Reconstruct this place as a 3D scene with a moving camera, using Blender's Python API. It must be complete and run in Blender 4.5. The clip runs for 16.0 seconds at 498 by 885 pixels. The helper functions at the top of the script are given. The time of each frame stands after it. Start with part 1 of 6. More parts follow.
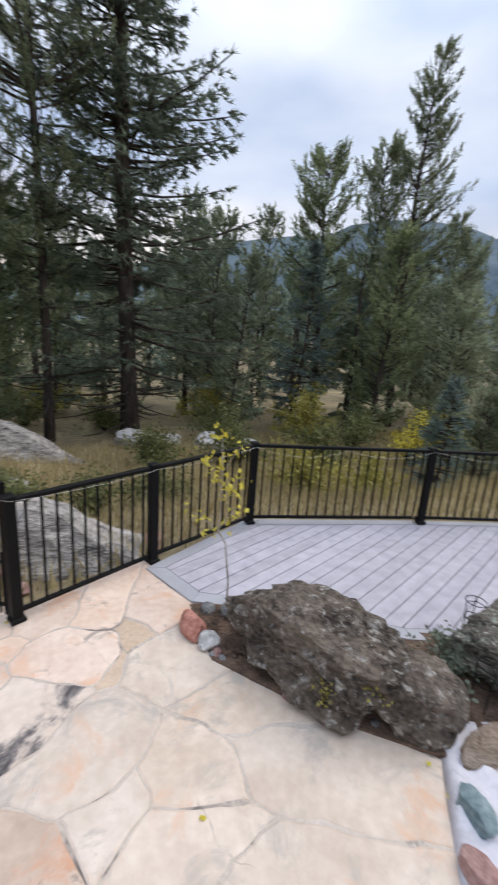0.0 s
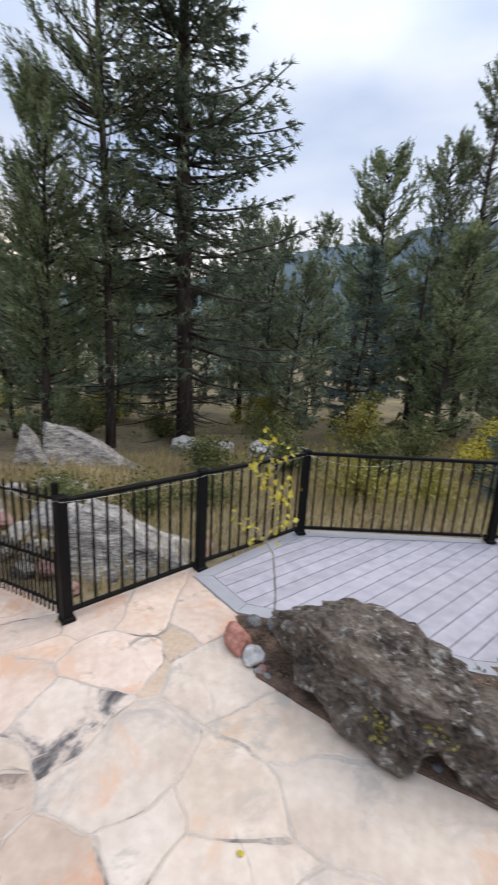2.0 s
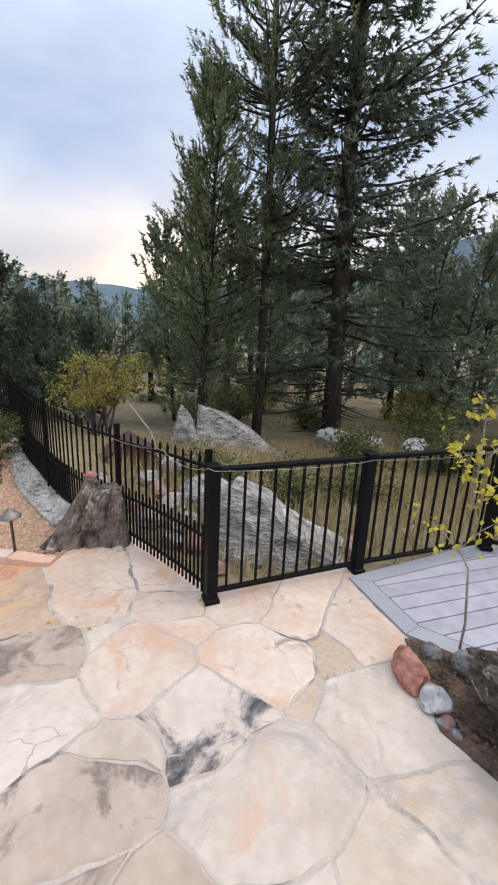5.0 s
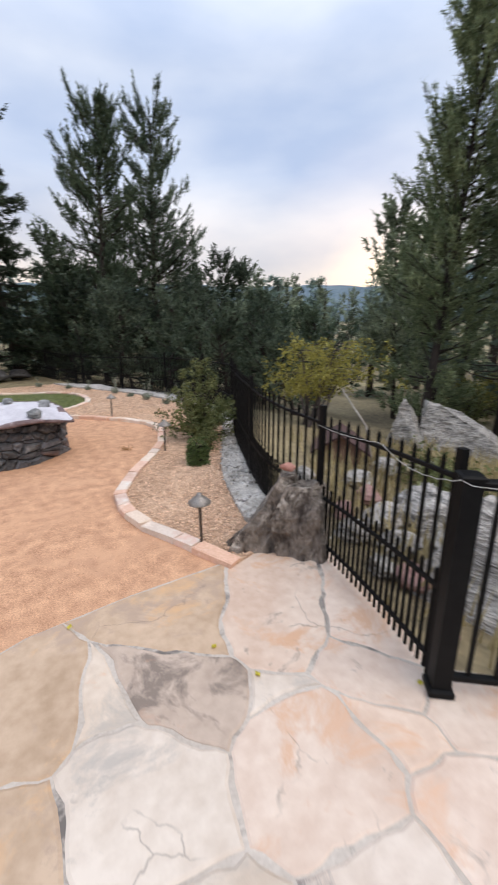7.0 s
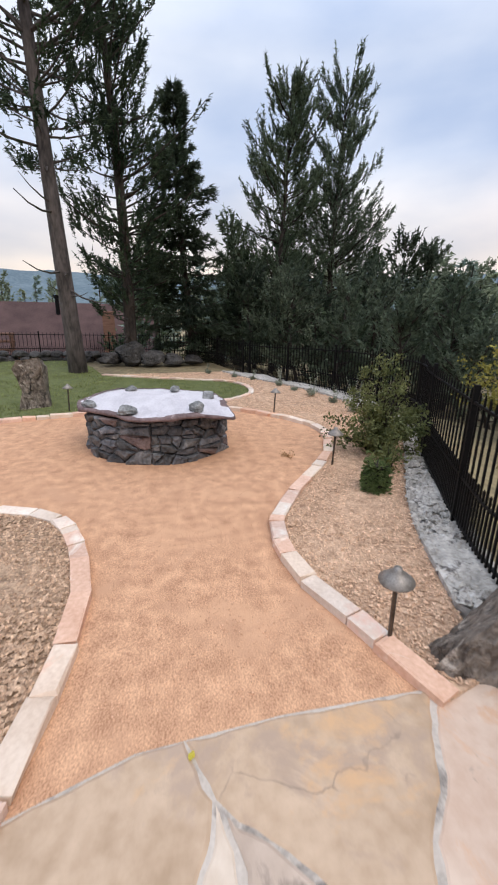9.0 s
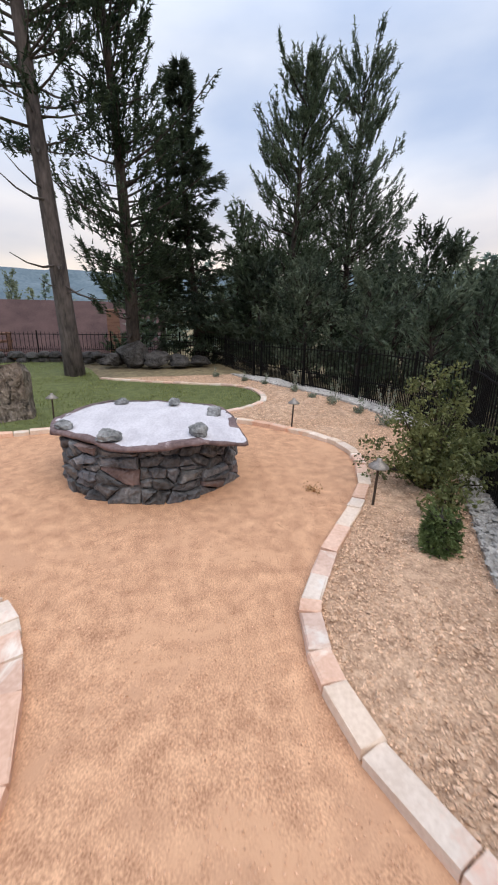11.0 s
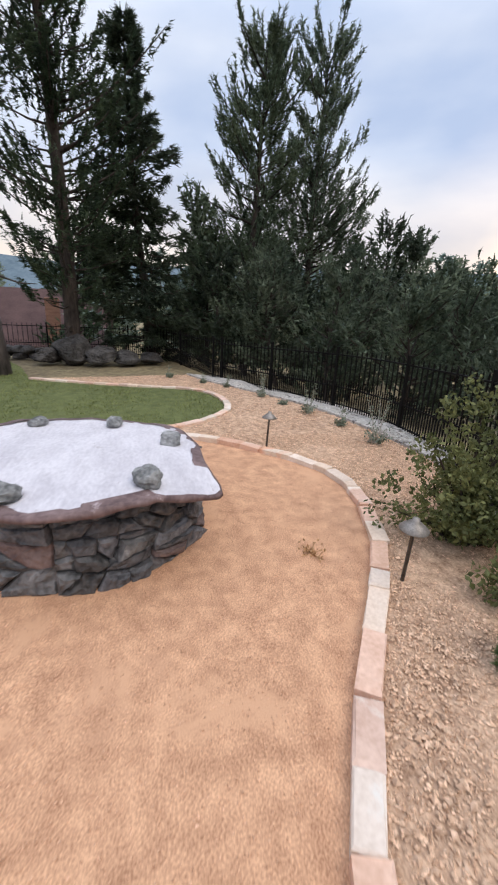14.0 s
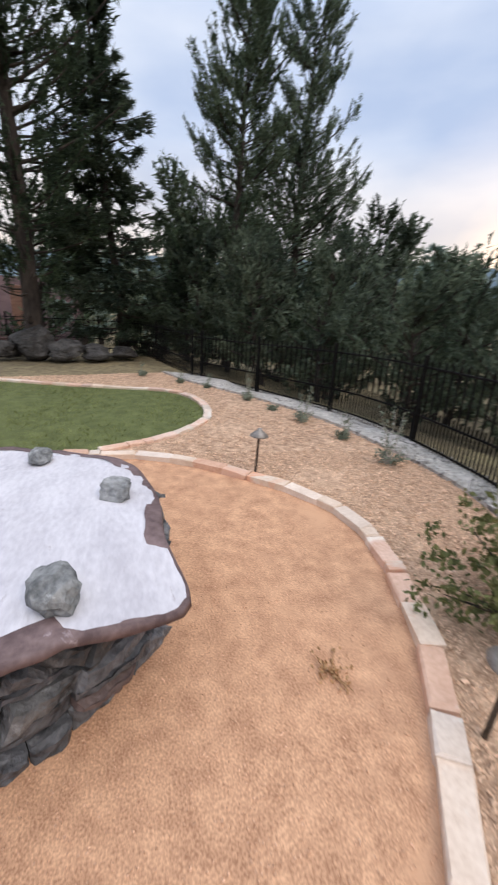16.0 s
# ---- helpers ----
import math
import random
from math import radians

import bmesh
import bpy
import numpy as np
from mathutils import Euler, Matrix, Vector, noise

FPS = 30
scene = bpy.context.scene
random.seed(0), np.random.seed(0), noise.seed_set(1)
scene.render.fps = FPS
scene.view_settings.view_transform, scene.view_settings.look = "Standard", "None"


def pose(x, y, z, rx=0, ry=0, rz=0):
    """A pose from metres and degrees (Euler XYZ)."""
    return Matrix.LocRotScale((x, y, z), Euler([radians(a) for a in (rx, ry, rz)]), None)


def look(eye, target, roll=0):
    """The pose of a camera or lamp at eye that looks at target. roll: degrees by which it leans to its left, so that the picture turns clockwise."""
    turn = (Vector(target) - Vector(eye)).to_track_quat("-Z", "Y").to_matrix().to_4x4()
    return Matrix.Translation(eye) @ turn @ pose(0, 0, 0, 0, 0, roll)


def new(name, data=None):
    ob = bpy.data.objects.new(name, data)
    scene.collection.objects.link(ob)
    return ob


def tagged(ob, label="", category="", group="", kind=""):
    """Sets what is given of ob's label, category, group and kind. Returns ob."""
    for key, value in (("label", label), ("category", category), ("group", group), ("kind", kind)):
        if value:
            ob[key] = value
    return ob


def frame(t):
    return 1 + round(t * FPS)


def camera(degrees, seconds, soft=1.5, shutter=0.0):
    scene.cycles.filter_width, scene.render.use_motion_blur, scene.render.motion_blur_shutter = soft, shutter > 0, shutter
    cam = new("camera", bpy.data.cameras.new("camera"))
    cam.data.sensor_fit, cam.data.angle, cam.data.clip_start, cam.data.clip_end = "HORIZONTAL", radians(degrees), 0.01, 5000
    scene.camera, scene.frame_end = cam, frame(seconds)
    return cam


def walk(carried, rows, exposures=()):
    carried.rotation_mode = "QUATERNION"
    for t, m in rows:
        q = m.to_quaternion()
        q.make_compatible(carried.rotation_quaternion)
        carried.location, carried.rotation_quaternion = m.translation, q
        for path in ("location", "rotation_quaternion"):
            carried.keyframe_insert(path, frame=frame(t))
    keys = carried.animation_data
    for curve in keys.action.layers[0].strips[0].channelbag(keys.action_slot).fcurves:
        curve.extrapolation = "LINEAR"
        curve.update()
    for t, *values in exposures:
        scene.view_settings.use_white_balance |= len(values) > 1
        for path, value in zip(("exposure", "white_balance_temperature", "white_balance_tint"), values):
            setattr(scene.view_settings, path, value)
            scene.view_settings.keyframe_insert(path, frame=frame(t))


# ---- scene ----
cam = camera(62.9, 16.0, soft=2.0, shutter=0.5)
PATH = [
    (0, (-0.181, 0.403, 2.169), (-0.242, 2.341, 1.678), 4.2),
    (0.5, (-0.116, 0.389, 2.189), (0.148, 2.306, 1.682), 4.9),
    (1, (-0.049, 0.4, 2.193), (0.375, 2.286, 1.677), 5.4),
    (1.5, (-0.036, 0.482, 2.185), (0.031, 2.421, 1.701), 5.0),
    (2, (-0.154, 0.522, 2.113), (-0.483, 2.44, 1.651), 3.2),
    (2.5, (-0.336, 0.528, 2.064), (-0.899, 2.38, 1.56), 3.8),
    (3, (-0.353, 0.61, 1.946), (-1.183, 2.367, 1.476), 4.5),
    (5.5, (-0.522, 1.036, 1.768), (-1.544, 2.677, 1.256), 1.9),
    (6, (-0.599, 1.204, 1.673), (-1.809, 2.72, 1.184), 1.1),
    (6.5, (-0.875, 1.354, 1.563), (-2.371, 2.581, 1.057), -0.0),
    (7, (-1.075, 1.513, 1.533), (-2.741, 2.479, 0.993), 0.1),
    (7.5, (-1.347, 1.599, 1.519), (-3.144, 2.292, 0.979), 0.5),
    (8, (-1.589, 1.544, 1.531), (-3.443, 2.054, 0.982), 1.0),
    (8.5, (-1.812, 1.582, 1.49), (-3.701, 1.898, 0.914), 1.2),
    (11, (-3.035, 1.7, 1.487), (-4.93, 1.935, 0.892), 0.9),
    (11.5, (-3.235, 1.648, 1.518), (-5.107, 2.029, 0.925), 1.7),
    (12, (-3.33, 1.696, 1.499), (-5.161, 2.217, 0.885), 1.8),
    (12.5, (-3.524, 1.763, 1.473), (-5.37, 2.204, 0.842), 1.9),
    (13, (-3.721, 1.78, 1.475), (-5.594, 2.101, 0.849), 2.0),
    (13.5, (-3.955, 1.703, 1.475), (-5.826, 2.072, 0.872), 2.4),
    (14, (-4.195, 1.719, 1.451), (-6.044, 2.176, 0.842), 2.6),
    (14.5, (-4.492, 1.804, 1.457), (-6.316, 2.358, 0.854), 2.9),
    (15, (-4.733, 1.79, 1.465), (-6.519, 2.479, 0.887), 3.5),
    (15.5, (-4.934, 1.818, 1.449), (-6.69, 2.567, 0.853), 3.6),
    (16, (-5.161, 1.94, 1.428), (-6.978, 2.473, 0.786), 3.1),
]
walk(cam, [(t, look(eye, target, roll)) for t, eye, target, roll in PATH])
SKY_LOW, SKY_HIGH, SUN_POWER = 1.2, 2.4, 1.5

# ---- light ----
world = bpy.data.worlds.new("sky")
scene.world = world
world.use_nodes = True
wn, wl = world.node_tree.nodes, world.node_tree.links
wn.clear()
SUN_ELEV, SUN_AZ = 52.0, 60.0
sky = wn.new("ShaderNodeTexSky")
sky.sky_type, sky.sun_disc = "NISHITA", False
sky.sun_elevation, sky.sun_rotation = radians(SUN_ELEV), radians(SUN_AZ)
sky_bg = wn.new("ShaderNodeBackground")
sky_bg.inputs["Strength"].default_value = 0.05
wl.new(sky.outputs[0], sky_bg.inputs["Color"])
# overcast: cloud sheets, brighter towards the zenith, over the clear sky
coord = wn.new("ShaderNodeTexCoord")
squash = wn.new("ShaderNodeMapping")
squash.inputs["Scale"].default_value = (1.0, 1.0, 2.6)
wl.new(coord.outputs["Generated"], squash.inputs["Vector"])
cloud = wn.new("ShaderNodeTexNoise")
cloud.inputs["Scale"].default_value, cloud.inputs["Detail"].default_value = 2.1, 6.0
cloud.inputs["Roughness"].default_value = 0.45
wl.new(squash.outputs[0], cloud.inputs["Vector"])
cramp = wn.new("ShaderNodeValToRGB")
cramp.color_ramp.elements[0].position, cramp.color_ramp.elements[0].color = 0.36, (0.47, 0.57, 0.78, 1)
cramp.color_ramp.elements[1].position, cramp.color_ramp.elements[1].color = 0.66, (0.80, 0.85, 0.96, 1)
wl.new(cloud.outputs[0], cramp.inputs[0])
split = wn.new("ShaderNodeSeparateXYZ")
wl.new(coord.outputs["Generated"], split.inputs[0])
low = wn.new("ShaderNodeValToRGB")
low.color_ramp.elements[0].position, low.color_ramp.elements[0].color = 0.09, (1.28, 1.04, 0.80, 1)
low.color_ramp.elements[1].position, low.color_ramp.elements[1].color = 0.30, (1.0, 1.0, 1.0, 1)
wl.new(split.outputs["Z"], low.inputs[0])
tint = wn.new("ShaderNodeMix")
tint.data_type, tint.blend_type = "RGBA", "MULTIPLY"
tint.inputs[0].default_value = 1.0
wl.new(cramp.outputs[0], tint.inputs[6])
wl.new(low.outputs[0], tint.inputs[7])
# the bright gap low in the west
west = wn.new("ShaderNodeVectorMath")
west.operation = "DOT_PRODUCT"
west.inputs[1].default_value = (-0.669, 0.737, 0.096)
wl.new(coord.outputs["Generated"], west.inputs[0])
glow = wn.new("ShaderNodeValToRGB")
glow.color_ramp.elements[0].position, glow.color_ramp.elements[0].color = 0.955, (0, 0, 0, 1)
glow.color_ramp.elements[1].position, glow.color_ramp.elements[1].color = 1.0, (0.62, 0.40, 0.16, 1)
mid_glow = glow.color_ramp.elements.new(0.99)
mid_glow.color = (0.16, 0.10, 0.045, 1)
wl.new(west.outputs["Value"], glow.inputs[0])
lit = wn.new("ShaderNodeMix")
lit.data_type, lit.blend_type = "RGBA", "ADD"
lit.inputs[0].default_value = 1.0
wl.new(tint.outputs[2], lit.inputs[6])
wl.new(glow.outputs[0], lit.inputs[7])
zen = wn.new("ShaderNodeMapRange")
zen.inputs["From Min"].default_value, zen.inputs["From Max"].default_value = 0.45, 1.0
zen.inputs["To Min"].default_value, zen.inputs["To Max"].default_value = SKY_LOW, SKY_HIGH
wl.new(split.outputs["Z"], zen.inputs[0])
cloud_bg = wn.new("ShaderNodeBackground")
wl.new(lit.outputs[2], cloud_bg.inputs["Color"])
wl.new(zen.outputs[0], cloud_bg.inputs["Strength"])
both = wn.new("ShaderNodeMixShader")
both.inputs[0].default_value = 0.9
wl.new(sky_bg.outputs[0], both.inputs[1])
wl.new(cloud_bg.outputs[0], both.inputs[2])
wout = wn.new("ShaderNodeOutputWorld")
wl.new(both.outputs[0], wout.inputs["Surface"])

sun_data = bpy.data.lights.new("sun", "SUN")
sun_data.energy, sun_data.angle, sun_data.color = SUN_POWER, radians(45), (1.0, 0.86, 0.70)
sun = new("sun", sun_data)
sun.matrix_world = pose(0, 0, 30, 90 - SUN_ELEV, 0, 180 - SUN_AZ)


# ---- materials ----
def mat(name, low_c, high_c, scale=6.0, fine=90.0, rough=0.85, bump=0.25, depth=0.01, rand=0.0, metal=0.0,
        stain_or_shade=None, stain_scale=2.0, stain_at=0.6, stretch=(1, 1, 1), spec=0.3, through_light=0.0, grain=0.45, island=0.0, stain2=None, stain2_scale=5.0, stain2_at=0.6, fissure=None):
    m = bpy.data.materials.new(name)
    m.use_nodes = True
    n, l = m.node_tree.nodes, m.node_tree.links
    b = n["Principled BSDF"]
    geo = n.new("ShaderNodeNewGeometry")
    mp = n.new("ShaderNodeMapping")
    mp.inputs["Scale"].default_value = stretch
    l.new(geo.outputs["Position"], mp.inputs["Vector"])
    big, small = n.new("ShaderNodeTexNoise"), n.new("ShaderNodeTexNoise")
    for node, s in ((big, scale), (small, fine)):
        node.inputs["Scale"].default_value, node.inputs["Detail"].default_value = s, 4.0
        l.new(mp.outputs[0], node.inputs["Vector"])
    add = n.new("ShaderNodeMath")
    add.operation = "MULTIPLY_ADD"
    add.inputs[1].default_value = grain
    l.new(small.outputs[0], add.inputs[0])
    half = n.new("ShaderNodeMath")
    half.operation = "MULTIPLY"
    half.inputs[1].default_value = 1 - grain
    l.new(big.outputs[0], half.inputs[0])
    l.new(half.outputs[0], add.inputs[2])
    ramp = n.new("ShaderNodeValToRGB")
    ramp.color_ramp.elements[0].position, ramp.color_ramp.elements[0].color = 0.36, (*low_c, 1)
    ramp.color_ramp.elements[1].position, ramp.color_ramp.elements[1].color = 0.64, (*high_c, 1)
    l.new(add.outputs[0], ramp.inputs[0])
    col = ramp.outputs[0]
    for tone, t_scale, t_at in ((stain_or_shade, stain_scale, stain_at), (stain2, stain2_scale, stain2_at)):
        if not tone:
            continue
        sn = n.new("ShaderNodeTexNoise")
        sn.inputs["Scale"].default_value, sn.inputs["Detail"].default_value, sn.inputs["Roughness"].default_value = t_scale, 7.0, 0.68
        sn.inputs["Distortion"].default_value = 0.6
        l.new(mp.outputs[0], sn.inputs["Vector"])
        sr = n.new("ShaderNodeMapRange")
        sr.inputs["From Min"].default_value, sr.inputs["From Max"].default_value = t_at, t_at + 0.1
        l.new(sn.outputs[0], sr.inputs[0])
        mx = n.new("ShaderNodeMix")
        mx.data_type = "RGBA"
        mx.inputs[7].default_value = (*tone, 1)
        l.new(sr.outputs[0], mx.inputs[0])
        l.new(col, mx.inputs[6])
        col = mx.outputs[2]
    if fissure:
        warp = n.new("ShaderNodeMix")
        warp.data_type = "RGBA"
        warp.inputs[0].default_value = 0.22
        l.new(mp.outputs[0], warp.inputs[6])
        wv = n.new("ShaderNodeTexNoise")
        wv.inputs["Scale"].default_value, wv.inputs["Detail"].default_value = 3.0, 5.0
        l.new(mp.outputs[0], wv.inputs["Vector"])
        l.new(wv.outputs["Color"], warp.inputs[7])
        vo = n.new("ShaderNodeTexVoronoi")
        vo.feature = "DISTANCE_TO_EDGE"
        vo.inputs["Scale"].default_value = 2.2
        l.new(warp.outputs[2], vo.inputs["Vector"])
        thin = n.new("ShaderNodeMapRange")
        thin.inputs["From Min"].default_value, thin.inputs["From Max"].default_value = 0.001, 0.008
        thin.inputs["To Min"].default_value, thin.inputs["To Max"].default_value = 0.5, 0.0
        l.new(vo.outputs["Distance"], thin.inputs[0])
        part = n.new("ShaderNodeMapRange")
        part.inputs["From Min"].default_value, part.inputs["From Max"].default_value = 0.535, 0.6
        l.new(big.outputs[0], part.inputs[0])
        prod = n.new("ShaderNodeMath")
        prod.operation = "MULTIPLY"
        l.new(thin.outputs[0], prod.inputs[0])
        l.new(part.outputs[0], prod.inputs[1])
        cm = n.new("ShaderNodeMix")
        cm.data_type = "RGBA"
        cm.inputs[7].default_value = (*fissure, 1)
        l.new(prod.outputs[0], cm.inputs[0])
        l.new(col, cm.inputs[6])
        col = cm.outputs[2]
    if rand:
        info = n.new("ShaderNodeObjectInfo")
        hsv = n.new("ShaderNodeHueSaturation")
        for socket, lo, hi in (("Value", 1 - rand, 1 + rand), ("Saturation", 1 - 1.6 * rand, 1 + 1.6 * rand)):
            mr = n.new("ShaderNodeMapRange")
            mr.inputs["To Min"].default_value, mr.inputs["To Max"].default_value = lo, hi
            if socket == "Saturation":
                fr = n.new("ShaderNodeMath")
                fr.operation = "MULTIPLY"
                fr.inputs[1].default_value = 7.3
                l.new(info.outputs["Random"], fr.inputs[0])
                fr2 = n.new("ShaderNodeMath")
                fr2.operation = "FRACT"
                l.new(fr.outputs[0], fr2.inputs[0])
                l.new(fr2.outputs[0], mr.inputs[0])
            else:
                l.new(info.outputs["Random"], mr.inputs[0])
            l.new(mr.outputs[0], hsv.inputs[socket])
        l.new(col, hsv.inputs["Color"])
        col = hsv.outputs[0]
    if island:
        lit = n.new("ShaderNodeHueSaturation")
        mr = n.new("ShaderNodeMapRange")
        mr.inputs["To Min"].default_value, mr.inputs["To Max"].default_value = 1 - island, 1 + island
        l.new(geo.outputs["Random Per Island"], mr.inputs[0])
        l.new(mr.outputs[0], lit.inputs["Value"])
        l.new(col, lit.inputs["Color"])
        col = lit.outputs[0]
    l.new(col, b.inputs["Base Color"])
    b.inputs["Roughness"].default_value, b.inputs["Metallic"].default_value = rough, metal
    b.inputs["Specular IOR Level"].default_value = spec
    if bump:
        bp = n.new("ShaderNodeBump")
        bp.inputs["Strength"].default_value, bp.inputs["Distance"].default_value = bump, depth
        l.new(add.outputs[0], bp.inputs["Height"])
        l.new(bp.outputs[0], b.inputs["Normal"])
    if through_light:
        b.inputs["Transmission Weight"].default_value = 0.0
        tr = n.new("ShaderNodeBsdfTranslucent")
        l.new(col, tr.inputs["Color"])
        ms = n.new("ShaderNodeMixShader")
        ms.inputs[0].default_value = through_light
        l.new(b.outputs[0], ms.inputs[1])
        l.new(tr.outputs[0], ms.inputs[2])
        l.new(ms.outputs[0], n["Material Output"].inputs["Surface"])
    return m


M_FLAG = mat("flagstone", (0.55, 0.44, 0.345), (0.73, 0.625, 0.52), 2.2, 18, 0.8, 0.7, 0.02, rand=0.07, grain=0.36, stain_or_shade=(0.47, 0.41, 0.35), stain_scale=2.6, stain_at=0.53, stain2=(0.66, 0.44, 0.30), stain2_scale=1.7, stain2_at=0.58, fissure=(0.2, 0.16, 0.135))
M_FLAG_PINK = mat("flagstone_pink", (0.60, 0.43, 0.325), (0.77, 0.62, 0.50), 2.2, 18, 0.8, 0.7, 0.02, rand=0.07, grain=0.36, stain_or_shade=(0.66, 0.41, 0.265), stain_scale=2.6, stain_at=0.53, stain2=(0.30, 0.245, 0.205), stain2_scale=4.5, stain2_at=0.60, fissure=(0.18, 0.14, 0.115))
M_FLAG_DARK = mat("flagstone_stained", (0.55, 0.45, 0.37), (0.72, 0.62, 0.53), 2.2, 18, 0.8, 0.7, 0.02, rand=0.04, grain=0.36, stain_or_shade=(0.30, 0.265, 0.245), stain_scale=2.4, stain_at=0.48, stain2=(0.075, 0.07, 0.07), stain2_scale=2.4, stain2_at=0.525, fissure=(0.12, 0.1, 0.09), stretch=(1, 1, 1))
M_FLAG_BROWN = mat("flagstone_brown", (0.40, 0.31, 0.245), (0.62, 0.50, 0.41), 2.2, 18, 0.8, 0.7, 0.02, rand=0.05, grain=0.3, stain_or_shade=(0.25, 0.20, 0.165), stain_scale=3.4, stain_at=0.52, stain2=(0.56, 0.34, 0.235), stain2_scale=2.0, stain2_at=0.55, fissure=(0.17, 0.135, 0.11))
M_FLAG_TAN = mat("flagstone_tan", (0.46, 0.335, 0.23), (0.62, 0.475, 0.345), 3, 40, 0.8, 0.35, 0.012, rand=0.04)
M_FLAG_WARM = mat("flagstone_warm", (0.40, 0.275, 0.175), (0.60, 0.44, 0.31), 2.2, 18, 0.8, 0.7, 0.02, rand=0.07, grain=0.36, stain_or_shade=(0.44, 0.32, 0.235), stain_scale=2.8, stain_at=0.54, stain2=(0.62, 0.39, 0.22), stain2_scale=2.0, stain2_at=0.55, fissure=(0.17, 0.135, 0.11))
M_MORTAR = mat("mortar", (0.44, 0.375, 0.315), (0.60, 0.53, 0.46), 3, 70, 0.95, 0.4, 0.006, stain_or_shade=(0.16, 0.14, 0.125), stain_scale=2.2, stain_at=0.53)
M_DG = mat("crushed_granite", (0.36, 0.185, 0.105), (0.76, 0.45, 0.27), 9.0, 120, 0.95, 0.3, 0.009, grain=0.62, stain_or_shade=(0.55, 0.315, 0.19), stain_scale=1.1, stain_at=0.55, stain2=(0.62, 0.36, 0.215), stain2_scale=2.3, stain2_at=0.56)
M_GRAVEL = mat("gravel_bed", (0.29, 0.175, 0.11), (0.73, 0.50, 0.34), 14, 60, 0.95, 0.8, 0.03)
M_GRAVEL_DARK = mat("brown_gravel", (0.20, 0.13, 0.085), (0.56, 0.39, 0.26), 14, 60, 0.95, 0.8, 0.03)
M_PEBBLE_DARK = mat("brown_pebble", (0.26, 0.16, 0.10), (0.68, 0.475, 0.325), 25, 40, 0.9, 0.2, 0.004, island=0.35)
M_FIELD = mat("dark_fieldstone", (0.022, 0.02, 0.02), (0.105, 0.098, 0.092), 5, 24, 0.9, 0.9, 0.04, rand=0.2)
M_PEBBLE = mat("pebble", (0.46, 0.285, 0.18), (0.80, 0.565, 0.395), 25, 40, 0.9, 0.2, 0.004, island=0.32)
M_CRUMB = mat("granite_crumb", (0.44, 0.245, 0.145), (0.80, 0.50, 0.33), 25, 40, 0.9, 0.2, 0.004, island=0.25)
M_CONC = mat("rough_concrete", (0.31, 0.29, 0.26), (0.66, 0.615, 0.56), 8, 30, 0.9, 1.0, 0.05, stain_or_shade=(0.15, 0.135, 0.125), stain_scale=8, stain_at=0.54, stain2=(0.70, 0.68, 0.65), stain2_scale=5, stain2_at=0.6)
M_KERB = mat("kerb_stone", (0.63, 0.49, 0.385), (0.80, 0.665, 0.55), 4, 50, 0.85, 0.35, 0.012, rand=0.1, stain_or_shade=(0.74, 0.45, 0.32), stain_scale=1.3, stain_at=0.56, stain2=(0.78, 0.72, 0.64), stain2_scale=2.5, stain2_at=0.58)
M_KERB_PINK = mat("pink_kerb_stone", (0.60, 0.38, 0.28), (0.78, 0.55, 0.43), 4, 40, 0.85, 0.4, 0.012, rand=0.1, stain_or_shade=(0.80, 0.70, 0.60), stain_scale=3, stain_at=0.58)
M_LAWN = mat("lawn_soil", (0.075, 0.09, 0.03), (0.16, 0.18, 0.065), 6, 90, 0.95, 0.5, 0.02)
M_GRASS = mat("grass_blade", (0.13, 0.155, 0.045), (0.29, 0.31, 0.12), 1.5, 25, 0.7, 0, through_light=0.25, island=0.3)
M_DRY = mat("dry_grass", (0.28, 0.22, 0.105), (0.56, 0.47, 0.255), 0.6, 12, 0.85, 0, through_light=0.3, island=0.25)
M_GROUND = mat("forest_floor", (0.11, 0.088, 0.055), (0.33, 0.265, 0.15), 0.35, 9, 0.95, 0.8, 0.05, stain_or_shade=(0.38, 0.32, 0.17), stain_scale=0.25, stain_at=0.56)
M_SOIL = mat("bark_mulch", (0.05, 0.035, 0.025), (0.2, 0.13, 0.09), 9, 60, 0.95, 0.8, 0.03)
M_METAL = mat("black_metal", (0.004, 0.004, 0.0045), (0.008, 0.008, 0.008), 20, 200, 0.5, 0.08, 0.002, spec=0.12)
M_FENCE = mat("fence_metal", (0.004, 0.004, 0.004), (0.009, 0.008, 0.008), 20, 200, 0.55, 0.08, 0.002, spec=0.1)
M_DECK = mat("composite_deck", (0.36, 0.34, 0.38), (0.50, 0.48, 0.52), 3, 60, 0.6, 0.12, 0.003, rand=0.07, stretch=(2.5, 2.5, 1))
M_DECK_EDGE = mat("deck_border", (0.33, 0.33, 0.35), (0.42, 0.42, 0.44), 3, 60, 0.6, 0.12, 0.003)
M_BOULDER = mat("lichen_boulder", (0.028, 0.022, 0.017), (0.20, 0.16, 0.125), 5, 30, 0.95, 1.0, 0.10, stain_or_shade=(0.33, 0.31, 0.275), stain_scale=13, stain_at=0.55, stain2=(0.58, 0.56, 0.51), stain2_scale=26, stain2_at=0.605)
M_BOULDER_G = mat("green_lichen_boulder", (0.03, 0.028, 0.022), (0.19, 0.165, 0.135), 5, 30, 0.95, 1.0, 0.10, stain_or_shade=(0.31, 0.34, 0.27), stain_scale=14, stain_at=0.53, stain2=(0.58, 0.60, 0.54), stain2_scale=26, stain2_at=0.585)
